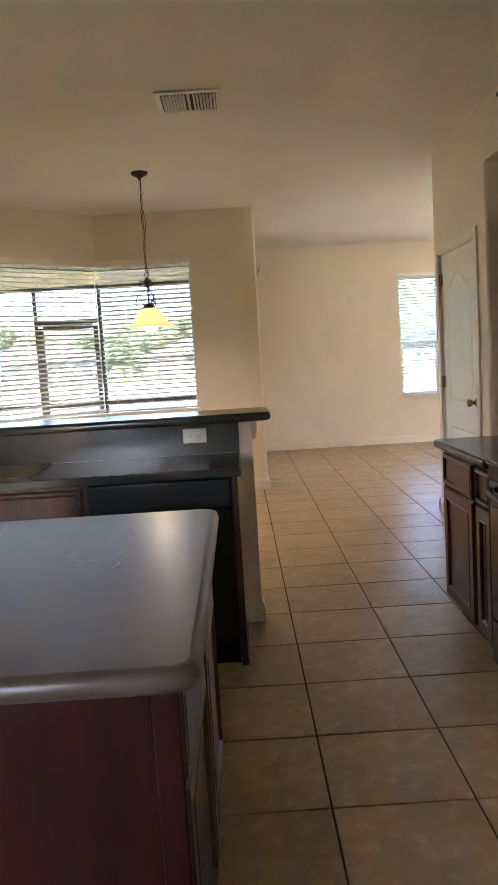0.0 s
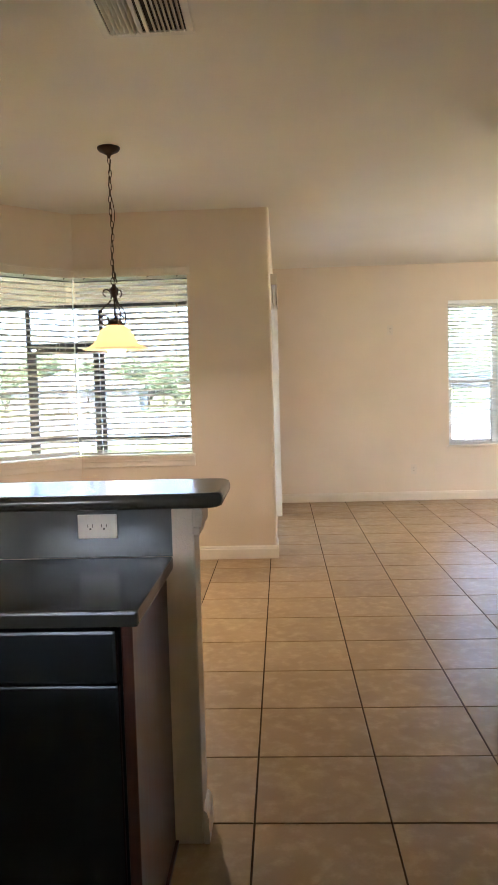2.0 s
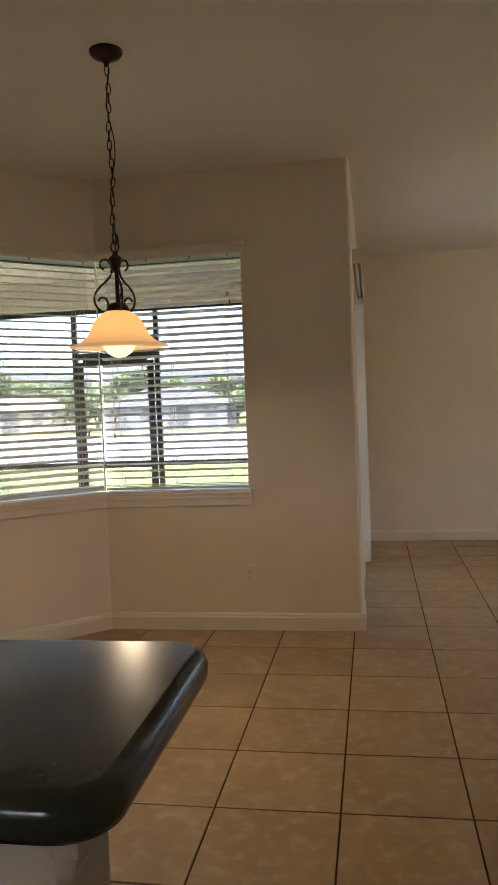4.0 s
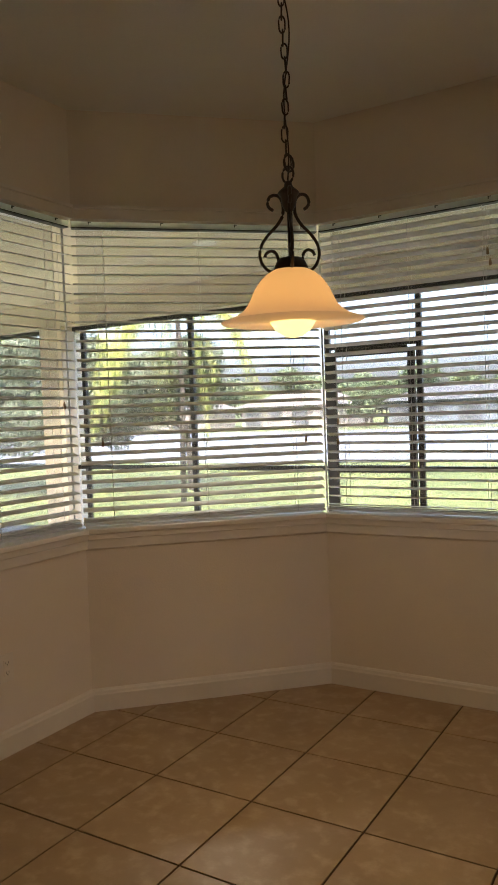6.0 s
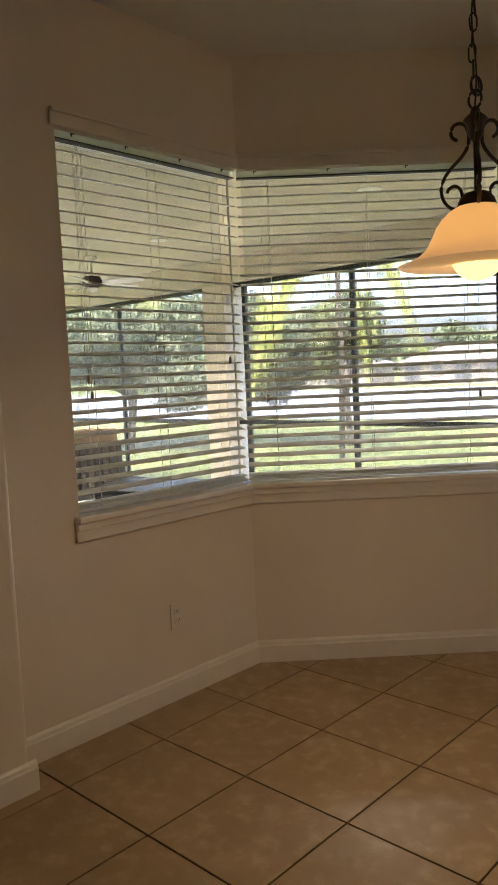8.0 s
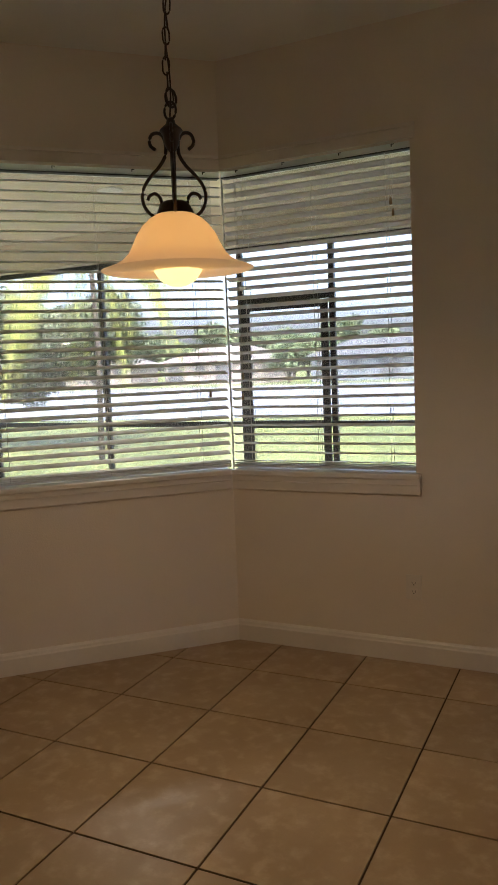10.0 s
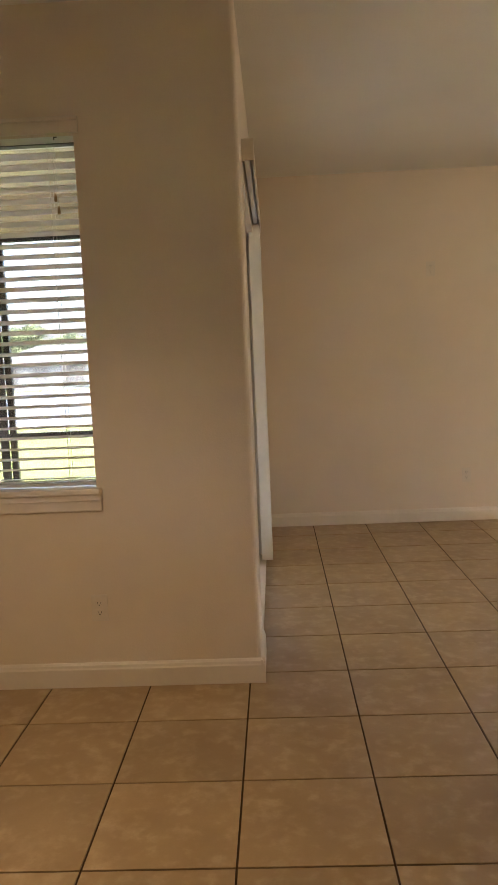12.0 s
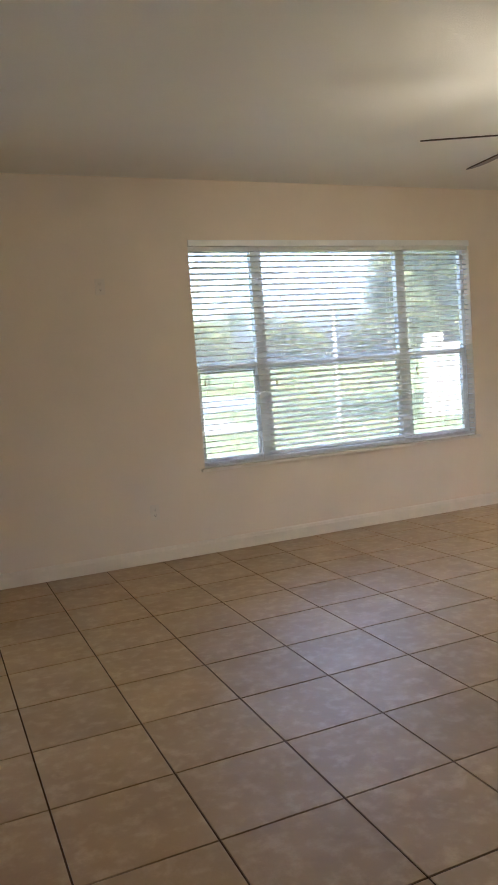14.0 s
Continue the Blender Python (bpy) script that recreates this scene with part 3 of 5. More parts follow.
# ---- sliding door with vertical blinds ----
sd = thing("door_2", "white sliding glass patio door, closed, behind stacked vertical blinds", "door", (XC, SL0, 0), 90, kind="structure")
sw = SL1 - SL0
part("door_frame", boxes((0, 0.04, 0.07, 0.15, 0.02, 2.18), (sw - 0.04, sw, 0.07, 0.15, 0.02, 2.18), (0.04, sw - 0.04, 0.07, 0.15, 2.13, 2.18),
                         (0.04, sw - 0.04, 0.07, 0.15, 0.02, 0.05), bevel=0.003), FRAMEW, sd)
for a, b, y in ((0.04, sw / 2 + 0.03, 0.08), (sw / 2 - 0.03, sw - 0.04, 0.115)):
    leaf = part("door_leaf", boxes((a, a + 0.06, y, y + 0.03, 0.05, 2.13), (b - 0.06, b, y, y + 0.03, 0.05, 2.13), (a + 0.06, b - 0.06, y, y + 0.03, 2.06, 2.13),
                                   (a + 0.06, b - 0.06, y, y + 0.03, 0.05, 0.14), bevel=0.003), FRAMEW, sd)
    g = part("pane", boxes((a + 0.06, b - 0.06, y + 0.012, y + 0.016, 0.14, 2.06)), GLASS, leaf)
    g.visible_shadow = False
vb = thing("vertical_blind", "cream vertical blinds drawn open into a stack under a box valance", "blind", (XC, 0.60, 0), 90)
part("valance", boxes((0, 1.84, -0.052, -0.046, 2.215, 2.305), (0, 0.006, -0.046, 0.0, 2.215, 2.305), (1.834, 1.84, -0.046, 0.0, 2.215, 2.305),
                      (0.006, 1.834, -0.046, 0.0, 2.299, 2.305)), PLATE, vb, "cream box valance")
part("track", boxes((0.02, 1.82, -0.034, -0.008, 2.235, 2.265), bevel=0.003), FRAMEW, vb)
for k in range(13):
    v = part("vane", boxes((-0.0007, 0.0007, -0.042, 0.030, 0.025, 2.23)), PLATEW, vb)
    v.location = (1.60 + 0.017 * k, -0.004, 0)
    v.rotation_euler = (0, 0, radians(random.uniform(-6, 6)))


# ---- pantry door ----
def raised_panel(bm, y0, y1, z0, z1, face, arch=0.0, inset=0.022, rise=0.006, flat=False):
    """A sunk moulding with a raised field on a panel facing -x; arch lifts the middle of the top edge."""
    def outline(m):
        pts = [(y0 + m, z0 + m), (y1 - m, z0 + m)]
        n = 20
        for k in range(n + 1):
            u = k / n
            y = y1 - m + (y0 - y1 + 2 * m) * u
            lift = arch * max(0.0, math.sin(math.pi * min(1, max(0, (u - 0.12) / 0.76)))) ** 1.3
            if flat:
                lift = arch * math.sqrt(max(0.0, 1 - (2 * u - 1) ** 2))
            pts.append((y, z1 - m - arch + lift))
        return pts
    rings = []
    profile = ((0.0, face), (0.004, face - 0.0025), (0.008, face + 0.002), (0.013, face + 0.009)) if flat else \
        ((0.0, face), (inset * 0.4, face + rise), (inset, face + rise), (inset * 1.9, face - 0.001))
    for m, x in profile:
        rings.append([bm.verts.new((x, y, z)) for y, z in outline(m)])
    for a, b in zip(rings, rings[1:]):
        for k in range(len(a)):
            j = (k + 1) % len(a)
            bm.faces.new((a[k], a[j], b[j], b[k]))
    bm.faces.new(rings[-1])
    return rings[0]


def framed_leaf(y0, y1, z0, z1, face, thick, panels, bm=None, flat=False):
    """A leaf facing -x whose face has holes filled by raised panels: (y0, y1, z0, z1, arch)."""
    bm = bm or bmesh.new()
    c = 0.008 if flat else 0.002
    outer = [bm.verts.new((face, y, z)) for y, z in ((y0 + c, z0 + c), (y1 - c, z0 + c), (y1 - c, z1 - c), (y0 + c, z1 - c))]
    rim = [bm.verts.new((face + c, y, z)) for y, z in ((y0, z0), (y1, z0), (y1, z1), (y0, z1))]
    es = [bm.edges.new((outer[k], outer[(k + 1) % 4])) for k in range(4)]
    for p in panels:
        ring = raised_panel(bm, *p[:4], face, p[4], flat=flat)
        es += [e for e in {e for v in ring for e in v.link_edges} if e.verts[0] in ring and e.verts[1] in ring]
    bmesh.ops.triangle_fill(bm, use_beauty=True, use_dissolve=False, edges=es)
    back = [bm.verts.new((face + thick, v.co.y, v.co.z)) for v in rim]
    bm.faces.new(back)
    for a, b in ((outer, rim), (rim, back)):
        for k in range(4):
            bm.faces.new((a[k], a[(k + 1) % 4], b[(k + 1) % 4], b[k]))
    return bm


pd = thing("door_1", "white two-panel arch-top pantry door, closed", "door", (0, 0, 0), kind="structure")
part("door_leaf", framed_leaf(DY0 + 0.022, DY1 - 0.022, 0.012, 2.0, XR + 0.012, 0.035,
                              [(DY0 + 0.14, DY1 - 0.14, 0.90, 1.86, 0.10), (DY0 + 0.14, DY1 - 0.14, 0.22, 0.72, 0.0)]), DOORP, pd)
part("door_frame", boxes((XR + 0.002, XR + 0.138, DY0 + 0.001, DY0 + 0.019, 0, 2.019), (XR + 0.002, XR + 0.138, DY1 - 0.019, DY1 - 0.001, 0, 2.019),
                         (XR + 0.002, XR + 0.138, DY0 + 0.019, DY1 - 0.019, 2.003, 2.019)), TRIM, pd)
part("casing", boxes((XR - 0.016, XR - 0.002, DY0 - 0.055, DY0 + 0.008, 0, 2.075), (XR - 0.016, XR - 0.002, DY1 - 0.008, DY1 + 0.055, 0, 2.075),
                     (XR - 0.016, XR - 0.002, DY0 + 0.008, DY1 - 0.008, 2.012, 2.075), bevel=0.004), TRIM, pd)
for z in (0.25, 1.05, 1.82):
    part("hinge", tube([(XR - 0.004, DY1 - 0.014, z - 0.045), (XR - 0.004, DY1 - 0.014, z + 0.045)], 0.007, 8,
                       boxes((XR + 0.004, XR + 0.011, DY1 - 0.045, DY1 - 0.014, z - 0.043, z + 0.043))), BRASS, pd, "tarnished brass hinge")
kn = part("door_handle", lathe([(0.031, 0.0), (0.031, 0.006), (0.013, 0.010), (0.011, 0.030), (0.020, 0.036), (0.027, 0.048), (0.025, 0.060), (0.012, 0.066)], 20),
          BRASS, pd, "antique brass door knob", True)
kn.matrix_local = pose(XR + 0.012, DY0 + 0.085, 0.93, 0, -90, 0)


# ---- cabinets ----
def cabinet_leaf(w, h, arch=0.0, knob=None):
    """A frame-and-panel front in local x (width), z (height), facing -y."""
    if h < 0.25:
        bm = framed_leaf(0, w, 0, h, 0, 0.019, [(0.016, w - 0.016, 0.016, h - 0.016, 0.0)], flat=True)
    else:
        bm = framed_leaf(0, w, 0, h, 0, 0.019, [(0.052, w - 0.052, 0.052, h - 0.052, arch)], flat=True)
    bmesh.ops.rotate(bm, verts=bm.verts, cent=(0, 0, 0), matrix=Matrix.Rotation(radians(90), 3, "Z"))
    bmesh.ops.translate(bm, verts=bm.verts, vec=(w, 0, 0))
    return bm


def base_cabinet(at, rz, w, label, doors=1, drawers=1, depth=0.58, top=0.832, toe=0.105, end=None):
    """Local x along the front, facing -y; the front stands at y = 0."""
    ob = thing("base_cabinet", label, "cabinet", (at[0], at[1], 0), rz, group="kitchen base cabinets")
    part("body", boxes((0, w, 0.021, depth, toe, top), bevel=0.002), WOOD, ob)
    part("toe_kick", boxes((0, w, 0.085, depth, 0, toe - 0.001)), PANELBLK, ob)
    dw = (w - 0.02 * (doors + 1)) / doors
    for k in range(doors):
        d = part("door", cabinet_leaf(dw, top - 0.165 - 0.02 - toe if drawers else top - toe - 0.03), WOOD, ob)
        d.location = (0.02 + k * (dw + 0.02), 0, toe + 0.006)
    if drawers:
        ww = (w - 0.02 * (drawers + 1)) / drawers
        for k in range(drawers):
            d = part("drawer_front", cabinet_leaf(ww, 0.154), WOOD, ob)
            d.location = (0.02 + k * (ww + 0.02), 0, top - 0.170)
    return ob


def round_slab(x0, x1, y0, y1, z0, z1, radius=0.035, edge=0.012):
    """A worktop with rounded corners and a rounded edge."""
    bm = bmesh.new()
    pts = []
    for cx, cy, a0 in ((x1 - radius, y1 - radius, 0), (x0 + radius, y1 - radius, 90), (x0 + radius, y0 + radius, 180), (x1 - radius, y0 + radius, 270)):
        for k in range(7):
            a = radians(a0 + 15 * k)
            pts.append((cx, cy, math.cos(a), math.sin(a)))
    rings = []
    for inset, z in ((edge * 1.6, z0), (edge, z0), (edge * 0.3, z0 + edge * 0.3), (0, z0 + edge), (0, z1 - edge), (edge * 0.3, z1 - edge * 0.3), (edge, z1), (edge * 1.1, z1), (edge * 1.6, z1)):
        rings.append([bm.verts.new((cx + (radius - inset) * c, cy + (radius - inset) * s, z)) for cx, cy, c, s in pts])
    for a, b in zip(rings, rings[1:]):
        for k in range(len(a)):
            j = (k + 1) % len(a)
            bm.faces.new((a[k], a[j], b[j], b[k]))
    bm.faces.new(rings[0])
    bm.faces.new(rings[-1])
    return bm


CT = 0.87
# island
IX0, IX1, IY0, IY1 = -1.30, -0.315, -6.06, -4.90
half = (IY1 - IY0) / 2
for k in range(2):
    base_cabinet((IX1, IY0 + half * k), 90, half - 0.003, "dark cherry island base cabinet with a drawer over one door", depth=0.9)
# The end panel's wood carries the shade of its room side as colour.
gable = thing("island_gable", "plain red cherry end panel closing the kitchen island, its shade put into the colour", "panel")
part("board", boxes((IX0 + 0.06, IX1 - 0.045, IY0 - 0.018, IY0 - 0.002, 0.0, 0.832), bevel=0.002), WOODREDSHADE, gable)
part("corner_stile", boxes((IX1 - 0.044, IX1 - 0.002, IY0 - 0.024, IY0 - 0.002, 0.0, 0.832), bevel=0.003), WOODREDSHADE, gable)
tagged(part("island_worktop", round_slab(IX0 - 0.02, -0.282, -6.09, -4.865, 0.826, CT, 0.05, 0.018), SATIN, None, "", True),
       "dark satin island worktop with rounded corners and faint ring marks", "worktop")
for x, y, r in ((-0.57, -5.36, 0.062), (-0.55, -5.46, 0.05)):
    ring = tagged(part("ring_mark", tube([(r * math.cos(a), r * math.sin(a), 0) for a in (2 * math.pi * k / 40 for k in range(40))], 0.003, 6, closed=True), MARK, None), "faint dried ring on the island worktop", "stain")
    ring.location = (x, y, CT)
    ring.scale = (1, 1, 0.12)
# peninsula
tagged(part("peninsula_worktop", boxes((XP, -0.208, -4.055, -3.512, 0.832, CT), bevel=0.008), TOP, None),
       "dark glossy laminate worktop of the sink peninsula", "worktop")
structure("wall_pony", boxes((XP, -0.145, -3.508, -3.385, 0, 1.022), bevel=0.006), WALL, "low beige half wall under the raised bar")
tagged(part("backsplash", boxes((XP, -0.21, -3.511, -3.5085, CT, 1.02)), TOP, None), "dark laminate backsplash below the raised bar", "backsplash", kind="structure")
tagged(part("bar_top", round_slab(XP, -0.052, -3.63, -3.25, 1.024, 1.066, 0.05, 0.014), TOP, None, "", True),
       "dark glossy raised breakfast bar top with rounded corners", "worktop")
cb = thing("bar_moulding", "beige painted moulding that flares out under the bar top", "trim", kind="structure")
part("moulding", boxes((-0.146, -0.118, -3.53, -3.365, 0.955, 1.023), (-0.146, -0.128, -3.52, -3.375, 0.93, 0.955), bevel=0.006), WALL, cb)
baseboard((-0.145, -3.508), (-0.145, -3.385), (1, 0))
gable = thing("peninsula_gable", "dark cherry end panel closing the sink peninsula", "panel")
part("board", boxes((-0.252, -0.230, -4.012, -3.512, 0.0, 0.831), bevel=0.002), WOOD, gable)
part("edge_strip", boxes((-0.252, -0.226, -4.032, -4.0125, 0.0, 0.831), bevel=0.003), WOOD, gable)
part("floor_strip", boxes((-0.2298, -0.220, -4.01, -3.515, 0.0, 0.018), bevel=0.003), WOOD, gable)
dwm = thing("dishwasher", "black built-in dishwasher with a control strip", "dishwasher", (-0.86, -4.045, 0))
part("body", boxes((0.0, 0.604, 0.03, 0.53, 0.10, 0.828)), BLACK, dwm)
part("door", boxes((0.003, 0.601, 0, 0.03, 0.12, 0.70), bevel=0.006), BLACK, dwm)
part("control_panel", boxes((0.003, 0.601, -0.008, 0.03, 0.705, 0.826), bevel=0.008), BLACK, dwm)
part("kick_plate", boxes((0.003, 0.601, 0.055, 0.075, 0.0, 0.10)), BLACK, dwm)
bd = part("badge", lathe([(0.028, 0.0), (0.028, 0.003), (0.024, 0.005)], 24), CHROME, dwm, "small oval silver badge", True)
bd.matrix_local = pose(0.44, 0.0, 0.155, 90, 0, 0) @ Matrix.Diagonal((1, 0.36, 1, 1))
base_cabinet((-1.78, -4.035), 0, 0.915, "dark cherry sink base cabinet with false drawer fronts", doors=2, drawers=2, depth=0.52)
base_cabinet((XP, -4.035), 0, 0.415, "dark cherry narrow base cabinet with a drawer over a door", depth=0.52)
snk = thing("sink", "tan composite sink set in the dark worktop", "sink", (-1.74, -3.97, CT))
part("rim", boxes((0, 0.62, 0, 0.03, 0.001, 0.005), (0, 0.62, 0.40, 0.43, 0.001, 0.005), (0, 0.03, 0.03, 0.40, 0.001, 0.005), (0.59, 0.62, 0.03, 0.40, 0.001, 0.005), bevel=0.002), SINK, snk)
part("bowl", boxes((0.03, 0.59, 0.03, 0.40, 0.0006, 0.004)), SINK, snk)
# right run
BX = 0.765
base_cabinet((BX, -3.56), -90, 0.485, "dark cherry base cabinet with a drawer over one panelled door")
base_cabinet((BX, -4.048), -90, 0.225, "narrow dark cherry base cabinet with a drawer over one door")
tagged(part("worktop", round_slab(0.742, XR - 0.002, -4.272, -3.49, 0.832, CT, 0.03, 0.012), TOP, None, "", True),
       "dark glossy laminate worktop beside the range", "worktop")


def cooker():
    ob = thing("range", "black freestanding electric range with a smooth cooktop", "range", (0.755, -4.28, 0), -90)
    w = 0.755
    part("body", boxes((0, w, 0.03, 0.62, 0.05, 0.862), bevel=0.003), BLACK, ob)
    part("cooktop", boxes((-0.001, w + 0.001, -0.012, 0.60, 0.862, 0.880), bevel=0.005), GLASSBLK, ob)
    part("backguard", boxes((0, w, 0.56, 0.625, 0.88, 1.02), bevel=0.008), BLACK, ob)
    door = part("oven_door", boxes((0.004, w - 0.004, 0, 0.03, 0.245, 0.80), bevel=0.006), BLACK, ob)
    part("oven_window", boxes((0.03, w - 0.03, -0.003, 0.001, 0.27, 0.70)), GLASSBLK, door, "dark reflective oven glass")
    pts = [(0.05 + (w - 0.1) * k / 16, -0.012 - 0.045 * math.sin(math.pi * k / 16) ** 0.5, 0.765) for k in range(17)]
    part("handle", tube(pts, 0.013, 10), BLACK, door, "curved black bar handle", True)
    part("trim_strip", boxes((0.002, w - 0.002, -0.002, 0.03, 0.802, 0.861), bevel=0.004), BLACK, ob)
    dr = part("drawer", boxes((0.004, w - 0.004, 0.0, 0.03, 0.06, 0.235), bevel=0.006), BLACK, ob)
    part("drawer_grip", boxes((0.2, w - 0.2, -0.018, 0.002, 0.185, 0.205), bevel=0.006), BLACK, dr)
    for x in (0.04, w - 0.04):
        for y in (0.06, 0.56):
            ft = part("foot", lathe([(0.016, 0.0), (0.016, 0.008), (0.008, 0.012), (0.008, 0.05)], 12), BLACK, ob)
            ft.location = (x, y, 0)
    for x, y, r in ((0.2, 0.16, 0.09), (0.55, 0.16, 0.11), (0.2, 0.42, 0.11), (0.55, 0.42, 0.09)):
        e = part("burner", lathe([(r, 0.0), (r, 0.0006), (r - 0.004, 0.0007)], 32), PANELBLK, ob)
        e.location = (x, y, 0.8801)
    return ob


cooker()


def wall_cabinet(at, rz, w, z0, z1, depth, label, doors=2):
    ob = thing("wall_cabinet", label, "cabinet", (at[0], at[1], 0), rz, group="kitchen wall cabinets")
    part("body", boxes((0, w, 0.021, depth, z0 + 0.022, z1), bevel=0.002), WOOD, ob)
    part("light_rail", boxes((0, w, 0.012, 0.032, z0, z0 + 0.026), bevel=0.003), WOOD, ob)
    dw = (w - 0.012 * 2 - 0.034 * (doors - 1)) / doors
    for k in range(doors):
        d = part("door", cabinet_leaf(dw, z1 - z0 - 0.047, arch=0.12), WOOD, ob)
        d.location = (0.012 + k * (dw + 0.034), 0, z0 + 0.030)
    bm = bmesh.new()
    prof = [(0.021, 0.0), (0.008, 0.0), (0.004, 0.006), (0.008, 0.010), (0.004, 0.020), (-0.010, 0.030), (-0.020, 0.036), (-0.020, 0.042), (-0.030, 0.048), (-0.032, 0.056), (-0.028, 0.064), (0.021, 0.064)]
    for u0, u1 in ((-0.03, w + 0.03),):
        a = [bm.verts.new((u0, p, z1 - 0.012 + q)) for p, q in prof]
        b = [bm.verts.new((u1, p, z1 - 0.012 + q)) for p, q in prof]
        bm.faces.new(a)
        bm.faces.new(b)
        for k in range(len(prof)):
            j = (k + 1) % len(prof)
            bm.faces.new((a[k], a[j], b[j], b[k]))
    part("crown_moulding", bm, WOOD, ob)
    for x in (0.13, 0.22):
        part("stud", lathe([(0.007, 0.0), (0.009, -0.006), (0.006, -0.012)], 10, at=(x, 0.022, z0)), SOCKET, ob)
    return ob


wall_cabinet((1.09, -3.63), -90, 0.90, 1.348, 2.405, 0.298, "dark cherry wall cabinet with arched raised-panel doors and crown moulding")


# ---- outlets and plates ----
def outlet(at, rz, label, mat, gang=1, horizontal=False, blank=False):
    """A receptacle plate facing local -y."""
    ob = thing("outlet", label, "outlet", at, rz, group="wall outlets")
    w, h = (0.070 * (1 + 0.65 * (gang - 1)), 0.115)
    if horizontal:
        w, h = h, w
    part("plate", boxes((-w / 2, w / 2, -0.006, 0, -h / 2, h / 2), bevel=0.002), mat, ob)
    if blank:
        return ob
    for g in range(gang):
        ox = (g - (gang - 1) / 2) * 0.046
        for s in (-1, 1):
            cx, cz = (s * 0.02, ox) if horizontal else (ox, s * 0.02)
            r = part("receptacle", boxes((cx - 0.0165, cx + 0.0165, -0.0085, -0.0055, cz - 0.014, cz + 0.014), bevel=0.001), mat, ob)
            part("slots", boxes((cx - 0.008, cx - 0.006, -0.0089, -0.0082, cz - 0.002, cz + 0.007), (cx + 0.006, cx + 0.008, -0.0089, -0.0082, cz - 0.002, cz + 0.007),
                                (cx - 0.0025, cx + 0.0025, -0.0089, -0.0082, cz - 0.009, cz - 0.004)), SOCKET, r)
    return ob


outlet((-0.425, -3.512, 0.962), 0, "white double receptacle plate on the dark backsplash", PLATEW, horizontal=True)
outlet((-0.624, YN - 0.001, 0.345), 0, "beige duplex receptacle low on the nook wall", PLATE)
outlet((XL + 0.001, -0.98, 0.36), 90, "beige duplex receptacle low on the bay's side wall", PLATE)
outlet((1.672, YF - 0.001, 0.372), 0, "beige duplex receptacle low on the living room wall", PLATE)
outlet((1.415, YF - 0.001, 2.02), 0, "small cream cable plate high on the living room wall", PLATE)
outlet((XC + 0.001, 0.47, 1.20), -90, "cream light switch plate beside the sliding door", PLATE, blank=True)


# ---- ceiling vent ----
vt = thing("ceiling_vent", "white enamelled two-way ceiling register", "vent", (-0.56, -2.915, H))
vw, vd = 0.37, 0.355
# Flat dark sheet on the uncut ceiling stands for the duct's shaded depth.
part("backing", boxes((0.02, vw - 0.02, 0.02, vd - 0.02, -0.004, -0.001)), VENTSHADE, vt)
part("frame", boxes((0, vw, 0, 0.032, -0.012, -0.001), (0, vw, vd - 0.032, vd, -0.012, -0.001), (0, 0.032, 0.032, vd - 0.032, -0.012, -0.001),
                    (vw - 0.032, vw, 0.032, vd - 0.032, -0.012, -0.001), (vw / 2 - 0.008, vw / 2 + 0.008, 0.032, vd - 0.032, -0.012, -0.001), bevel=0.003), VENT, vt)
lv = finish("louver", boxes((-0.0010, 0.0010, 0.034, vd - 0.034, -0.0095, 0.0095)), VENT)
for side in (0, 1):
    for k in range(7):
        s = new("louver", lv)
        s.parent = vt
        s.location = (0.048 + side * 0.168 + k * 0.0185, 0, -0.013)
        s.rotation_euler = (0, radians(42 if side == 0 else -42), 0)


# ---- pendant lamp ----
CEILING = H


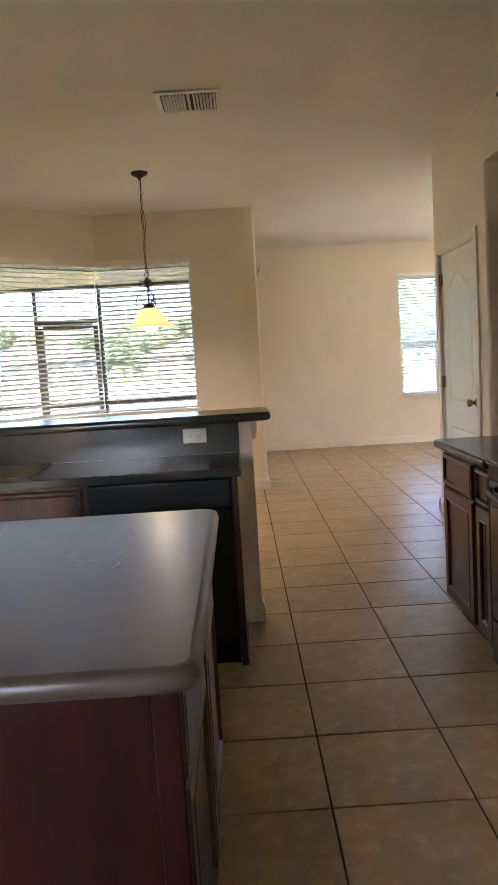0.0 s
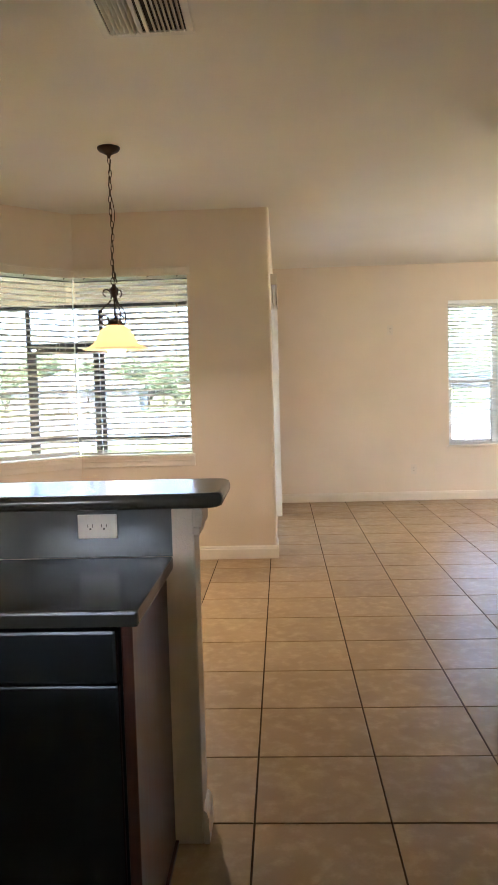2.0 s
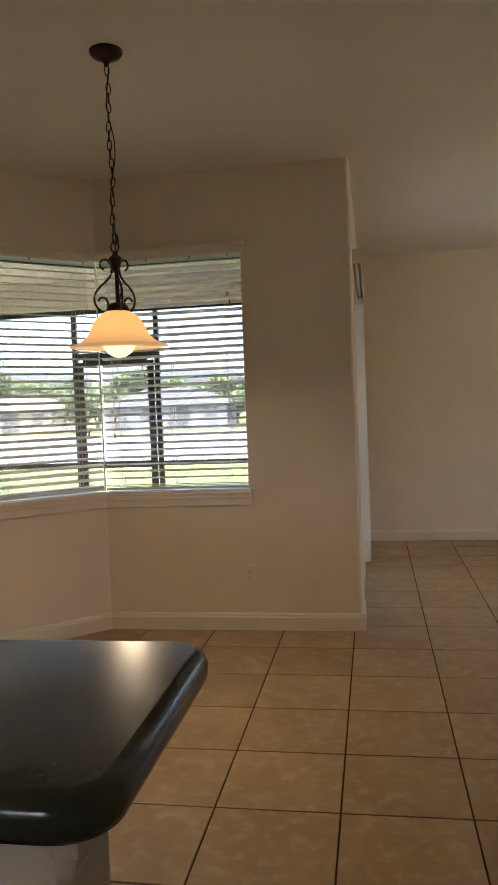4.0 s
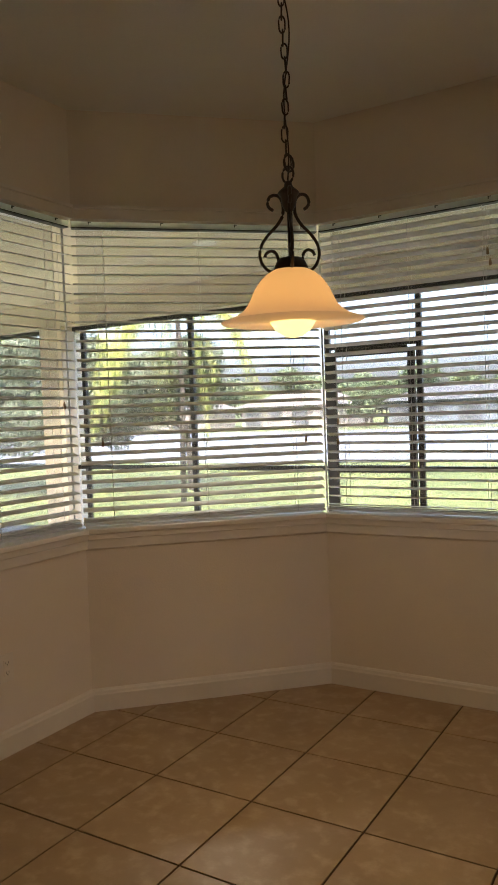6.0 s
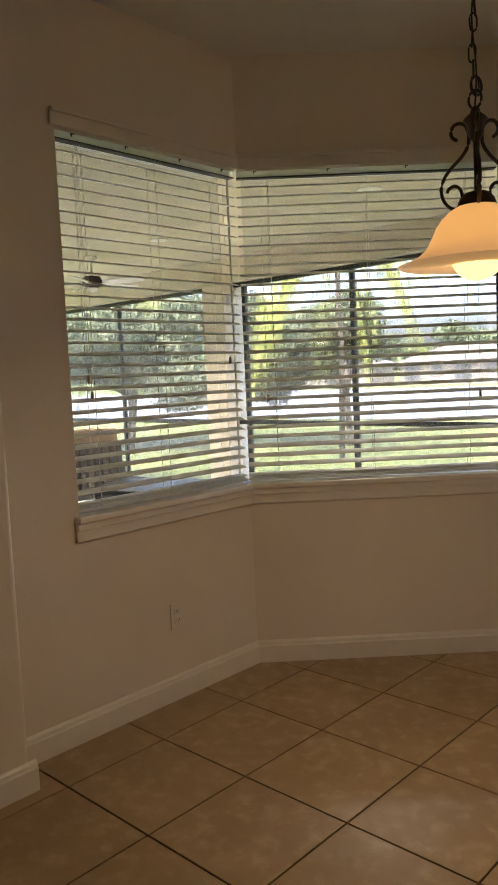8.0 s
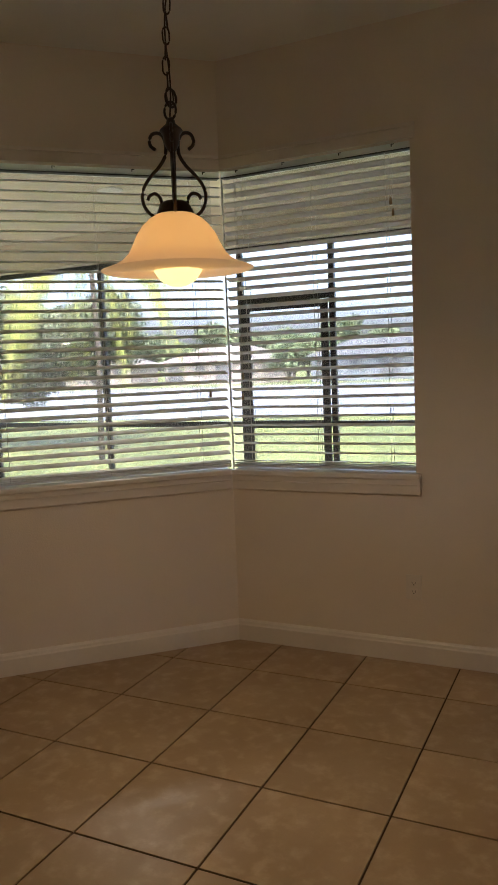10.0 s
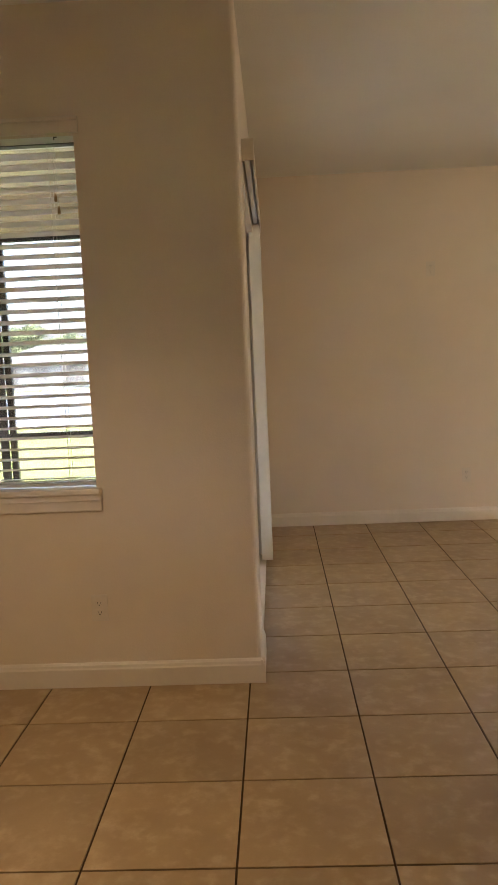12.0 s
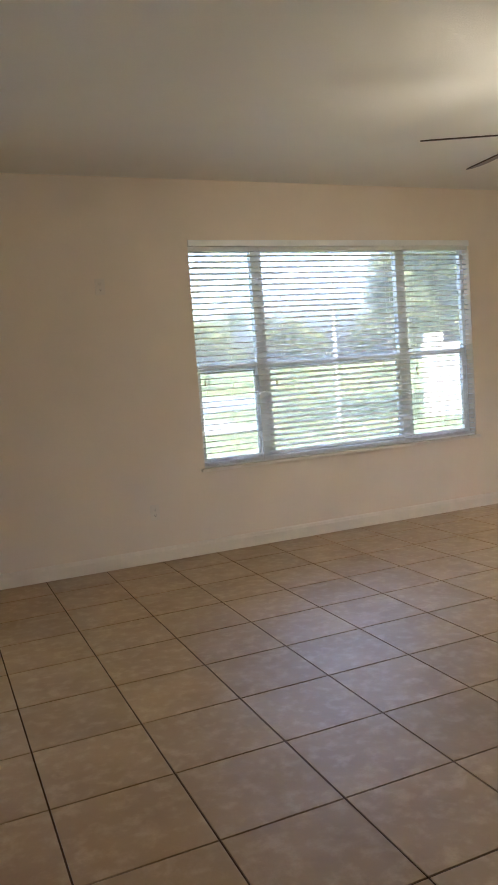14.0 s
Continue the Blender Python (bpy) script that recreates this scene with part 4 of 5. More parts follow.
def pendant(x, y, dz=-0.016):
    ob = thing("pendant_lamp", "bronze scroll-arm pendant with a lit frosted amber glass shade", "lamp", (x, y, dz))
    H = CEILING - dz
    part("canopy", lathe([(0.066, H - 0.001), (0.066, H - 0.008), (0.058, H - 0.020), (0.030, H - 0.034), (0.012, H - 0.044), (0.008, H - 0.06)], 28), BRONZE, ob, "", True)
    link = []
    for k in range(16):
        a = 2 * math.pi * k / 16
        link.append((0.0085 * math.cos(a), 0, 0.0155 * math.sin(a) + math.copysign(0.006, math.sin(a))))
    lm = finish("link", tube(link, 0.0024, 6, closed=True), BRONZE, True)
    z, k = H - 0.075, 0
    while z > 2.04:
        s = new("chain_link", lm)
        s.parent = ob
        s.location = (0.004 * math.sin(k * 0.7), 0.003 * math.cos(k), z)
        s.rotation_euler = (radians(random.uniform(-6, 6)), radians(random.uniform(-8, 8)), radians(90 * (k % 2) + 30))
        z -= 0.0365
        k += 1
    cord = [(0.018 * math.sin(3 + u * 11) * math.sin(math.pi * u) + 0.004, 0.010 * math.cos(u * 9), H - 0.05 - u * (H - 2.06)) for u in (i / 30 for i in range(31))]
    part("cord", tube(cord, 0.0022, 6), BRONZE, ob, "", True)
    part("loop", tube([(0.004 + 0.006 * math.cos(a), 0.016 * math.cos(a), 2.058 + 0.022 * math.sin(a)) for a in (radians(20 * i) for i in range(18))], 0.0034, 6, closed=True), BRONZE, ob, "", True)
    part("hook", tube([(0.017 * math.cos(a), 0, 2.028 + 0.022 * math.sin(a)) for a in (radians(20 * i) for i in range(18))], 0.0032, 6, closed=True), BRONZE, ob, "", True)
    part("hub", lathe([(0.004, 2.012), (0.010, 2.006), (0.013, 1.995), (0.026, 1.984), (0.030, 1.978), (0.022, 1.968), (0.019, 1.945), (0.012, 1.932), (0.006, 1.926)], 24), BRONZE, ob, "", True)
    part("stem", tube([(0, 0, 1.93), (0, 0, 1.78)], 0.006, 10), BRONZE, ob, "", True)
    part("wire", tube([(0.010, -0.004, 1.94), (0.011, -0.008, 1.86), (0.007, -0.006, 1.795)], 0.002, 6), BRONZE, ob)
    part("fitter", lathe([(0.014, 1.806), (0.030, 1.802), (0.040, 1.792), (0.046, 1.778), (0.050, 1.768), (0.044, 1.764)], 26), BRONZE, ob, "", True)
    spine = [(0.050, 1.940), (0.062, 1.950), (0.066, 1.964), (0.058, 1.978), (0.042, 1.980), (0.028, 1.972), (0.020, 1.956), (0.018, 1.938), (0.022, 1.918),
             (0.040, 1.896), (0.066, 1.876), (0.088, 1.852), (0.096, 1.826), (0.090, 1.800), (0.074, 1.780), (0.054, 1.771), (0.042, 1.782), (0.038, 1.800),
             (0.044, 1.820), (0.058, 1.830), (0.074, 1.826), (0.080, 1.816)]
    smooth = []
    for k in range(len(spine) - 1):
        p0, p1, p2, p3 = (Vector(spine[max(0, min(len(spine) - 1, k + j))]) for j in (-1, 0, 1, 2))
        for u in (0, 0.34, 0.67):
            smooth.append(0.5 * ((2 * p1) + (p2 - p0) * u + (2 * p0 - 5 * p1 + 4 * p2 - p3) * u * u + (3 * p1 - p0 - 3 * p2 + p3) * u ** 3))
    smooth.append(Vector(spine[-1]))
    for a in (30 + 31, 150 + 31, 270 + 31):
        c, s = math.cos(radians(a)), math.sin(radians(a))
        part("scroll_arm", tube([(p.x * c, p.x * s, p.y) for p in smooth], 0.0046, 7), BRONZE, ob, "", True)
    outer = [(0.047, 1.771), (0.068, 1.759), (0.087, 1.741), (0.102, 1.719), (0.113, 1.695), (0.124, 1.674), (0.140, 1.657), (0.163, 1.643), (0.188, 1.634), (0.197, 1.631)]
    inner = [(r - 0.004, z - 0.002) for r, z in outer]
    bm = lathe(outer, 48)
    lathe(inner, 48, bm)
    part("shade", bm, SHADEGLASS, ob, "frosted amber bell glass shade", True)
    part("bulb", lathe([(0.0, 1.586), (0.024, 1.590), (0.046, 1.604), (0.061, 1.626), (0.066, 1.650), (0.060, 1.676), (0.040, 1.700), (0.022, 1.720), (0.018, 1.750)], 28), BULB, ob, "round lit globe bulb", True)
    lamp = new("pendant_light", bpy.data.lights.new("pendant_light", "AREA"))
    lamp.data.shape = "DISK"
    lamp.data.size = 0.09
    lamp.data.energy = 0.29
    lamp.data.color = (1.0, 0.72, 0.42)
    lamp.matrix_world = pose(x, y, 1.564)
    return ob


pendant(-0.852, -1.215)


# ---- ceiling fans ----
def ceiling_fan(x, y, z_top, drop, angles, blade_mat, label, reach=0.66, lights=3, motor_mat=None):
    ob = thing("ceiling_fan", label, "fan", (x, y, z_top))
    z = -drop
    part("canopy", lathe([(0.065, -0.001), (0.065, -0.03), (0.03, -0.06)], 24), FANW if blade_mat is FANW else BRONZE, ob, "", True)
    metal = FANW if blade_mat is FANW else BRONZE
    part("downrod", tube([(0, 0, -0.05), (0, 0, z + 0.08)], 0.012, 10), metal, ob)
    part("motor", lathe([(0.03, z + 0.09), (0.09, z + 0.075), (0.115, z + 0.03), (0.11, z - 0.01), (0.07, z - 0.04)], 28), motor_mat or metal, ob, "", True)
    bl = bmesh.new()
    prof = [(0.16, 0.045), (0.22, 0.058), (0.45, 0.066), (reach - 0.05, 0.068), (reach - 0.01, 0.05), (reach, 0.0)]
    rim = [(u, v) for u, v in prof] + [(u, -v) for u, v in reversed(prof[:-1])]
    up = [bl.verts.new((u, v, 0.004 - v * 0.26)) for u, v in rim]
    dn = [bl.verts.new((u, v, -0.003 - v * 0.26)) for u, v in rim]
    bl.faces.new(up)
    bl.faces.new(dn)
    for k in range(len(rim)):
        j = (k + 1) % len(rim)
        bl.faces.new((up[k], up[j], dn[j], dn[k]))
    bmesh_blade = finish("blade", bl, blade_mat)
    iron = finish("blade_iron", boxes((0.09, 0.2, -0.018, 0.018, -0.008, -0.002), bevel=0.002), metal)
    for a in angles:
        b = new("blade", bmesh_blade)
        b.parent = ob
        b.matrix_local = pose(0, 0, z, 0, 0, a)
        i = new("blade_iron", iron)
        i.parent = b
    part("light_hub", lathe([(0.07, z - 0.04), (0.06, z - 0.07), (0.03, z - 0.09)], 24), metal, ob, "", True)
    for k in range(lights):
        g = part("light_shade", lathe([(0.02, 0.0), (0.045, -0.02), (0.06, -0.06), (0.065, -0.085)], 20), CANLIGHT, ob, "lit frosted glass cup", True)
        g.matrix_local = pose(0, 0, z - 0.07, 0, 0, 360 * k / lights) @ pose(0.06, 0, 0, 0, -28, 0)
    return ob


ceiling_fan(3.24, 0.98, H, 0.33, [157 + 72 * k for k in range(5)], FANWOOD, "bronze five-blade ceiling fan with lit glass cups")
fan_lamp = new("fan_light", bpy.data.lights.new("fan_light", "POINT"))
fan_lamp.data.energy = 1.1
fan_lamp.data.color = (1.0, 0.80, 0.56)
fan_lamp.data.shadow_soft_size = 0.3
fan_lamp.matrix_world = pose(3.24, 0.98, 2.24)


# ---- lanai ----
SY = 3.5
LX0, LX1 = -10.5, -0.11
LCZ = 2.75
structure("pavement_lanai", boxes((LX0, LX1, 0.60, SY + 0.12, -0.10, -0.02), (LX0, -2.6, -6.0, 0.60, -0.10, -0.02)), CONCRETE, "grey concrete patio slab under the roof")
structure("ceiling_lanai", boxes((LX0, LX1 - 0.01, 0.49, SY + 0.30, LCZ, LCZ + 0.1), (LX0, -2.51, -6.0, 0.49, LCZ, LCZ + 0.1)), LANAI, "tan stucco patio ceiling")
structure("wall_lanai_beam", boxes((LX0, -1.2, SY - 0.14, SY + 0.16, 2.46, LCZ), (-1.2, LX1 - 0.01, SY - 0.14, SY + 0.16, 2.46, LCZ)), STUCCO, "tan stucco beam on the patio's outer edge")
structure("wall_lanai_column", boxes((-6.60, -6.24, SY - 0.20, SY + 0.16, -0.02, 2.46), bevel=0.01), STUCCO, "square tan stucco column of the patio")
structure("wall_lanai_end", boxes((LX0 - 0.15, LX0, -6.0, SY + 0.16, 2.46, LCZ), (LX0 - 0.15, LX0, -6.0, -5.7, -0.1, 2.46)), STUCCO, "tan stucco beam and pier on the patio's end")
structure("wall_lanai_side", boxes((LX0, -2.5, -6.15, -6.0, -0.1, LCZ)), STUCCO, "tan stucco side wall of the patio")
sc = thing("screen_enclosure", "dark bronze aluminium screen frame round the patio", "screen frame")
for x, w in ((-2.06, 0.05), (-2.96, 0.05), (-4.55, 0.05), (-6.09, 0.05), (-8.49, 0.05), (-0.30, 0.05), (LX0 + 0.04, 0.05)):
    part("post", boxes((x - w / 2, x + w / 2, SY - 0.025, SY + 0.025, -0.02, 2.41), bevel=0.003), ALU, sc)
part("top_rail", boxes((LX0, -0.12, SY - 0.025, SY + 0.025, 2.412, 2.458), bevel=0.003), ALU, sc)
part("bottom_rail", boxes((LX0, -0.12, SY - 0.022, SY + 0.022, -0.02, 0.03), bevel=0.003), ALU, sc)
xs = sorted((-2.06, -2.96, -4.55, -6.09, -8.49, -0.30, LX0 + 0.04))
for a, b in zip(xs, xs[1:]):
    part("chair_rail", boxes((a + 0.026, b - 0.026, SY - 0.02, SY + 0.02, 0.79, 0.84), bevel=0.003), ALU, sc)
    part("screen_mesh", boxes((a + 0.026, b - 0.026, SY - 0.0005, SY + 0.0005, 0.03, 2.41)), SCREEN, sc, "fine grey insect mesh")
dr = thing("screen_door", "dark bronze aluminium screen door, closed", "door")
for x in (-2.895, -2.125):
    part("stile", boxes((x - 0.035, x + 0.035, SY - 0.05, SY - 0.028, 0.0, 1.90), bevel=0.003), ALU, dr)
for z in (0.05, 0.815, 1.90):
    part("rail", boxes((-2.86, -2.16, SY - 0.05, SY - 0.028, z - 0.035, z + 0.035), bevel=0.003), ALU, dr)
part("transom", boxes((-2.933, -2.087, SY - 0.02, SY + 0.02, 1.94, 2.0), bevel=0.003), ALU, sc)
for x in (-3.3, -5.8, -8.2):
    cl = thing("recessed_light", "round lit recessed light in the patio ceiling", "light", (x, 1.98, LCZ), group="patio lights")
    part("ring", lathe([(0.10, -0.001), (0.10, -0.006), (0.078, -0.010)], 28), FANW, cl, "", True)
    part("lens", lathe([(0.076, -0.003), (0.076, -0.0085)], 28), CANLIGHT, cl)
    can = new("can_lamp", bpy.data.lights.new("can_lamp", "SPOT"))
    can.data.energy = 30
    can.data.color = (1.0, 0.86, 0.66)
    can.data.spot_size = radians(120)
    can.data.spot_blend = 0.6
    can.data.shadow_soft_size = 0.15
    can.matrix_world = pose(x, 1.98, LCZ - 0.02)
ceiling_fan(-6.96, 1.98, LCZ, 0.30, [20 + 72 * k for k in range(5)], FANW, "white-bladed patio ceiling fan with a dark motor", lights=0, motor_mat=BRONZE)


def patio_seat(x, y, rz):
    ob = thing("patio_chair", "grey wicker patio chair with a tan back cushion", "chair", (x, y, -0.02), rz)
    for k in range(9):
        part("slat", boxes((-0.30 + 0.07 * k, -0.25 + 0.07 * k, 0.26, 0.29, 0.30, 0.82), bevel=0.006), WICKER, ob)
    part("seat_frame", boxes((-0.33, 0.36, -0.33, 0.29, 0.28, 0.34), bevel=0.012), WICKER, ob)
    part("seat_cushion", boxes((-0.29, 0.31, -0.31, 0.20, 0.34, 0.46), bevel=0.035), CUSHION, ob)
    part("back_cushion", boxes((-0.28, 0.31, 0.12, 0.255, 0.46, 0.95), bevel=0.045), CUSHION, ob)
    for s in (-0.33, 0.31):
        part("armrest", boxes((s, s + 0.05, -0.33, 0.29, 0.58, 0.63), bevel=0.012), WICKER, ob)
        for yy in (-0.33, 0.24):
            part("leg", boxes((s, s + 0.05, yy, yy + 0.05, 0.0, 0.58), bevel=0.006), WICKER, ob)
    return ob


patio_seat(-6.15, 1.2, -116)
pt = thing("patio_table", "dark patio table with a flat top", "table", (-5.0, 1.25, -0.02), 20)
part("tabletop", round_slab(-0.65, 0.65, -0.40, 0.40, 0.42, 0.46, 0.06, 0.01), ALU, pt, "", True)
for x in (-0.55, 0.51):
    for y in (-0.32, 0.28):
        part("leg", boxes((x, x + 0.04, y, y + 0.04, 0, 0.42), bevel=0.004), ALU, pt)


# ---- grounds ----
def sheet(name, x0, x1, y0, y1, z, mat, label, n=1):
    bm = bmesh.new()
    vs = [[bm.verts.new((x0 + (x1 - x0) * i / n, y0 + (y1 - y0) * j / n, z)) for j in range(n + 1)] for i in range(n + 1)]
    for i in range(n):
        for j in range(n):
            bm.faces.new((vs[i][j], vs[i + 1][j], vs[i + 1][j + 1], vs[i][j + 1]))
    return structure(name, bm, mat, label)


sheet("ground", -1500, 1500, -1500, 1500, -0.35, GRASS, "mown green lawn reaching to the far gardens")
bm = bmesh.new()
rim = []
for k in range(64):
    a = 2 * math.pi * k / 64
    wob = 1 + 0.04 * math.sin(3 * a) + 0.03 * math.sin(7 * a + 1)
    sx = abs(math.cos(a)) ** 0.5 * math.copysign(1, math.cos(a))
    sy = abs(math.sin(a)) ** 0.5 * math.copysign(1, math.sin(a))
    rim.append(bm.verts.new((-45 + 62 * sx * wob, 38.5 + 19.5 * sy * wob, -0.33)))
bm.faces.new(rim)
structure("water_pond", bm, WATER, "still pond that mirrors the pale sky")
bm = boxes((XP - 1, XE + 0.4, YB - 0.4, 0.47, -0.34, -0.12), (-0.11, XE + 0.4, 0.47, YF + 0.14, -0.34, -0.12), (LX0, -0.11, -6.0, SY + 0.12, -0.34, -0.105))
structure("ground_footing", bm, CONCRETE, "concrete slab edge under the house")
sheet("road", 0.5, 9.6, 17.5, 33, -0.325, ROAD, "pale concrete street beyond the side lawn")


def house(x, y, w, d, h, wall_mat, roof_mat, label, rz=0.0, windows=4):
    ob = thing("house", label, "house", (x, y, -0.35), rz, group="houses across the pond")
    part("wall", boxes((-w / 2, w / 2, -d / 2, d / 2, 0, h)), wall_mat, ob)
    bm = bmesh.new()
    o, r = 0.6, min(w, d) * 0.24
    a = [bm.verts.new(p) for p in ((-w / 2 - o, -d / 2 - o, h), (w / 2 + o, -d / 2 - o, h), (w / 2 + o, d / 2 + o, h), (-w / 2 - o, d / 2 + o, h))]
    t0, t1 = bm.verts.new((-w / 2 + d / 2, 0, h + r)), bm.verts.new((w / 2 - d / 2, 0, h + r))
    for f in ((a[0], a[1], t1, t0), (a[2], a[3], t0, t1), (a[1], a[2], t1), (a[3], a[0], t0), (a[3], a[2], a[1], a[0])):
        bm.faces.new(f)
    part("roof", bm, roof_mat, ob)
    for k in range(windows):
        cx = -w / 2 + w * (k + 0.5) / windows
        ww = 1.5 if k % 2 else 2.2
        win = part("window", boxes((cx - ww / 2, cx + ww / 2, -d / 2 - 0.06, -d / 2 - 0.01, 0.9 if k % 2 else 0.2, 2.2)), wall_mat, ob)
        part("pane", boxes((cx - ww / 2 + 0.12, cx + ww / 2 - 0.12, -d / 2 - 0.09, -d / 2 - 0.062, 1.0 if k % 2 else 0.3, 2.1)), ROOF, win)
    return ob


house(-19.5, 68, 12, 7, 2.4, HOUSEBLUE, ROOF, "single-storey grey-blue house with a dark hip roof", 3)
house(-37, 70, 12, 7, 2.4, HOUSE, ROOFTAN, "single-storey tan house with a pale hip roof", -4)
house(-55, 72, 11, 7, 2.4, HOUSE, ROOFTAN, "single-storey beige house with a tan hip roof", 6)
house(-74, 72, 12, 7, 2.4, HOUSE, ROOFTAN, "single-storey cream house with a tan hip roof", 2)
house(-3, 70, 11, 7, 2.4, HOUSE, ROOFTAN, "single-storey tan house with a pale hip roof", -3)


def crown(bm, centre, radii, n, size, rng):
    """Many small tilted leaf clumps filling an uneven crown."""
    for _ in range(n):
        v = Vector((rng.gauss(0, 1), rng.gauss(0, 1), rng.gauss(0, 1))).normalized()
        r = rng.random() ** 0.45
        lump = 0.78 + 0.3 * noise.noise(v * 2.3 + Vector(centre))
        p = Vector(centre) + Vector((v.x * radii[0], v.y * radii[1], v.z * radii[2])) * r * lump
        s = size * rng.uniform(0.6, 1.4)
        q = Euler((rng.uniform(-1.2, 1.2), rng.uniform(-1.2, 1.2), rng.uniform(0, 6.3))).to_matrix()
        pts = [p + q @ Vector(c) * s for c in ((-0.5, -0.2, 0), (0.1, -0.45, 0.12), (0.55, 0.05, 0), (0.05, 0.42, -0.12))]
        bm.faces.new([bm.verts.new(c) for c in pts])
    return bm


def tree(x, y, height, spread, label, mat, seed, clumps=900, size=0.35, trunk=0.2, bare=0.3, lean=(0, 0)):
    rng = random.Random(seed)
    ob = thing("tree", label, "tree", (x, y, -0.36), group="garden trees")
    bm = bmesh.new()
    fork = height * bare
    tube([(0, 0, 0), (0.05 * height * rng.uniform(-1, 1), 0.02 * height, fork)], [trunk, trunk * 0.7], 9, bm)
    tips = []
    for k in range(7):
        a = 2 * math.pi * k / 7 + rng.uniform(-0.3, 0.3)
        e = Vector((lean[0] + math.cos(a) * spread * 0.55, lean[1] + math.sin(a) * spread * 0.55, height * rng.uniform(0.35, 0.85)))
        mid = e * 0.5 + Vector((0, 0, fork * 0.4))
        tube([(0, 0, fork * 0.85), mid, e], [trunk * 0.35, trunk * 0.2, trunk * 0.06], 6, bm)
        tips.append(e)
    part("trunk", bm, BARK, ob)
    bm = bmesh.new()
    for e in tips:
        crown(bm, e, (spread * 0.42, spread * 0.42, height * 0.20), clumps // 9, size, rng)
    crown(bm, (lean[0], lean[1], height * 0.60), (spread * 0.72, spread * 0.72, height * 0.30), clumps * 4 // 9, size, rng)
    part("crown", bm, mat, ob)
    return ob


def palm(x, y, height, seed):
    rng = random.Random(seed)
    ob = thing("palm_tree", "cabbage palm with drooping yellow-green fronds", "palm", (x, y, -0.36), group="garden palms")
    part("trunk", tube([(0, 0, 0), (0.05, 0.03, height * 0.5), (0.0, 0.0, height)], [0.06, 0.05, 0.05], 10), BARK, ob, "", True)
    for k in range(26):
        a = 2 * math.pi * k / 26 * 7 + rng.uniform(-0.2, 0.2)
        lift = rng.uniform(-1.0, 1.1)
        bm = bmesh.new()
        d = Vector((math.cos(a), math.sin(a), 0))
        side = Vector((-d.y, d.x, 0))
        spine = [d * (0.1 + 2.1 * u) * (1 - 0.22 * u) + Vector((0, 0, lift * u * 1.1 - 2.0 * u * u)) for u in (i / 9 for i in range(10))]
        for i in range(1, 10):
            for s in (-1, 1):
                for j in (0, 0.2, 0.4, 0.6, 0.8):
                    b0 = spine[i - 1].lerp(spine[i], j)
                    tip = b0 + side * s * rng.uniform(0.03, 0.16) + d * 0.08 + Vector((0, 0, -0.55 - 0.45 * rng.random()))
                    b1 = b0 + (spine[i] - spine[i - 1]) * 0.10
                    bm.faces.new([bm.verts.new(c) for c in (b0, b1, tip)])
        f = part("frond", bm, PALM, ob)
        f.location = (0, 0, height)
    return ob


tree(-10.15, 11.2, 4.1, 2.5, "spreading live oak with dense dull green leaves", LEAF, 1, 70000, 0.062, 0.08, 0.38, (-1.5, 0.0))
tree(-15.0, 8.6, 4.2, 3.2, "spreading live oak behind the patio", LEAF, 2, 60000, 0.068, 0.09, 0.38)
palm(-8.5, 8.6, 4.4, 3)
palm(-15.5, 9.0, 4.0, 4)
rng = random.Random(11)
for k in range(42):
    tree(-120 + 3.65 * k + rng.uniform(-2, 2), 84 + rng.uniform(-3, 6), rng.uniform(5.8, 8.6), rng.uniform(4.0, 5.5), "far broadleaf tree behind the houses", LEAFFAR, 20 + k, 4500, 0.30, 0.3, 0.10)
tree(-27.5, 64, 4.2, 2.4, "young tree between two houses", LEAFFAR, 50, 1500, 0.28, 0.2, 0.15)
tree(-11, 66, 4.6, 2.6, "young tree beside a house", LEAFFAR, 51, 1500, 0.28, 0.2, 0.15)
# beyond the living room window
for x, y, h, s, sd2 in ((15.5, 17.8, 7.5, 2.6, 61), (18.5, 21, 8.5, 3.2, 62), (23, 24, 9, 4.0, 63), (20, 70, 11, 6, 64), (28, 72, 9, 5.5, 65), (37, 70, 8, 5, 66), (46, 66, 9, 5, 67), (12, 72, 12, 6, 68)):
    tree(x, y, h, s, "tree standing beyond the side lawn", LEAFPALE, sd2, 26000, 0.09, 0.14, 0.25)
fb = thing("utility_box", "tall pale grey utility cabinet on the lawn", "utility box", (14.1, 15.9, -0.35), -38)
part("cabinet", boxes((-0.5, 0.55, -0.4, 0.4, 0.0, 2.1), bevel=0.03), CONCRETE, fb)
part("lid", boxes((-0.44, 0.1, -0.3, 0.3, 2.1, 2.4), bevel=0.04), CONCRETE, fb)
ps = thing("sign_post", "thin pale grey post standing on the lawn", "post", (6.0, 8.0, -0.35))
part("pole", tube([(0, 0, 0), (0, 0, 2.6)], 0.03, 8), CONCRETE, ps)


# ---- floor tiles ----
def clip(poly, nx, ny, c):
    """Keeps the part of a plan polygon where nx * x + ny * y <= c."""
    out = []
    for k in range(len(poly)):
        p, q = poly[k], poly[(k + 1) % len(poly)]
        a, b = nx * p[0] + ny * p[1] - c, nx * q[0] + ny * q[1] - c
        if a <= 0:
            out.append(p)
        if a * b < 0:
            u = a / (a - b)
            out.append((p[0] + (q[0] - p[0]) * u, p[1] + (q[1] - p[1]) * u))
    return out


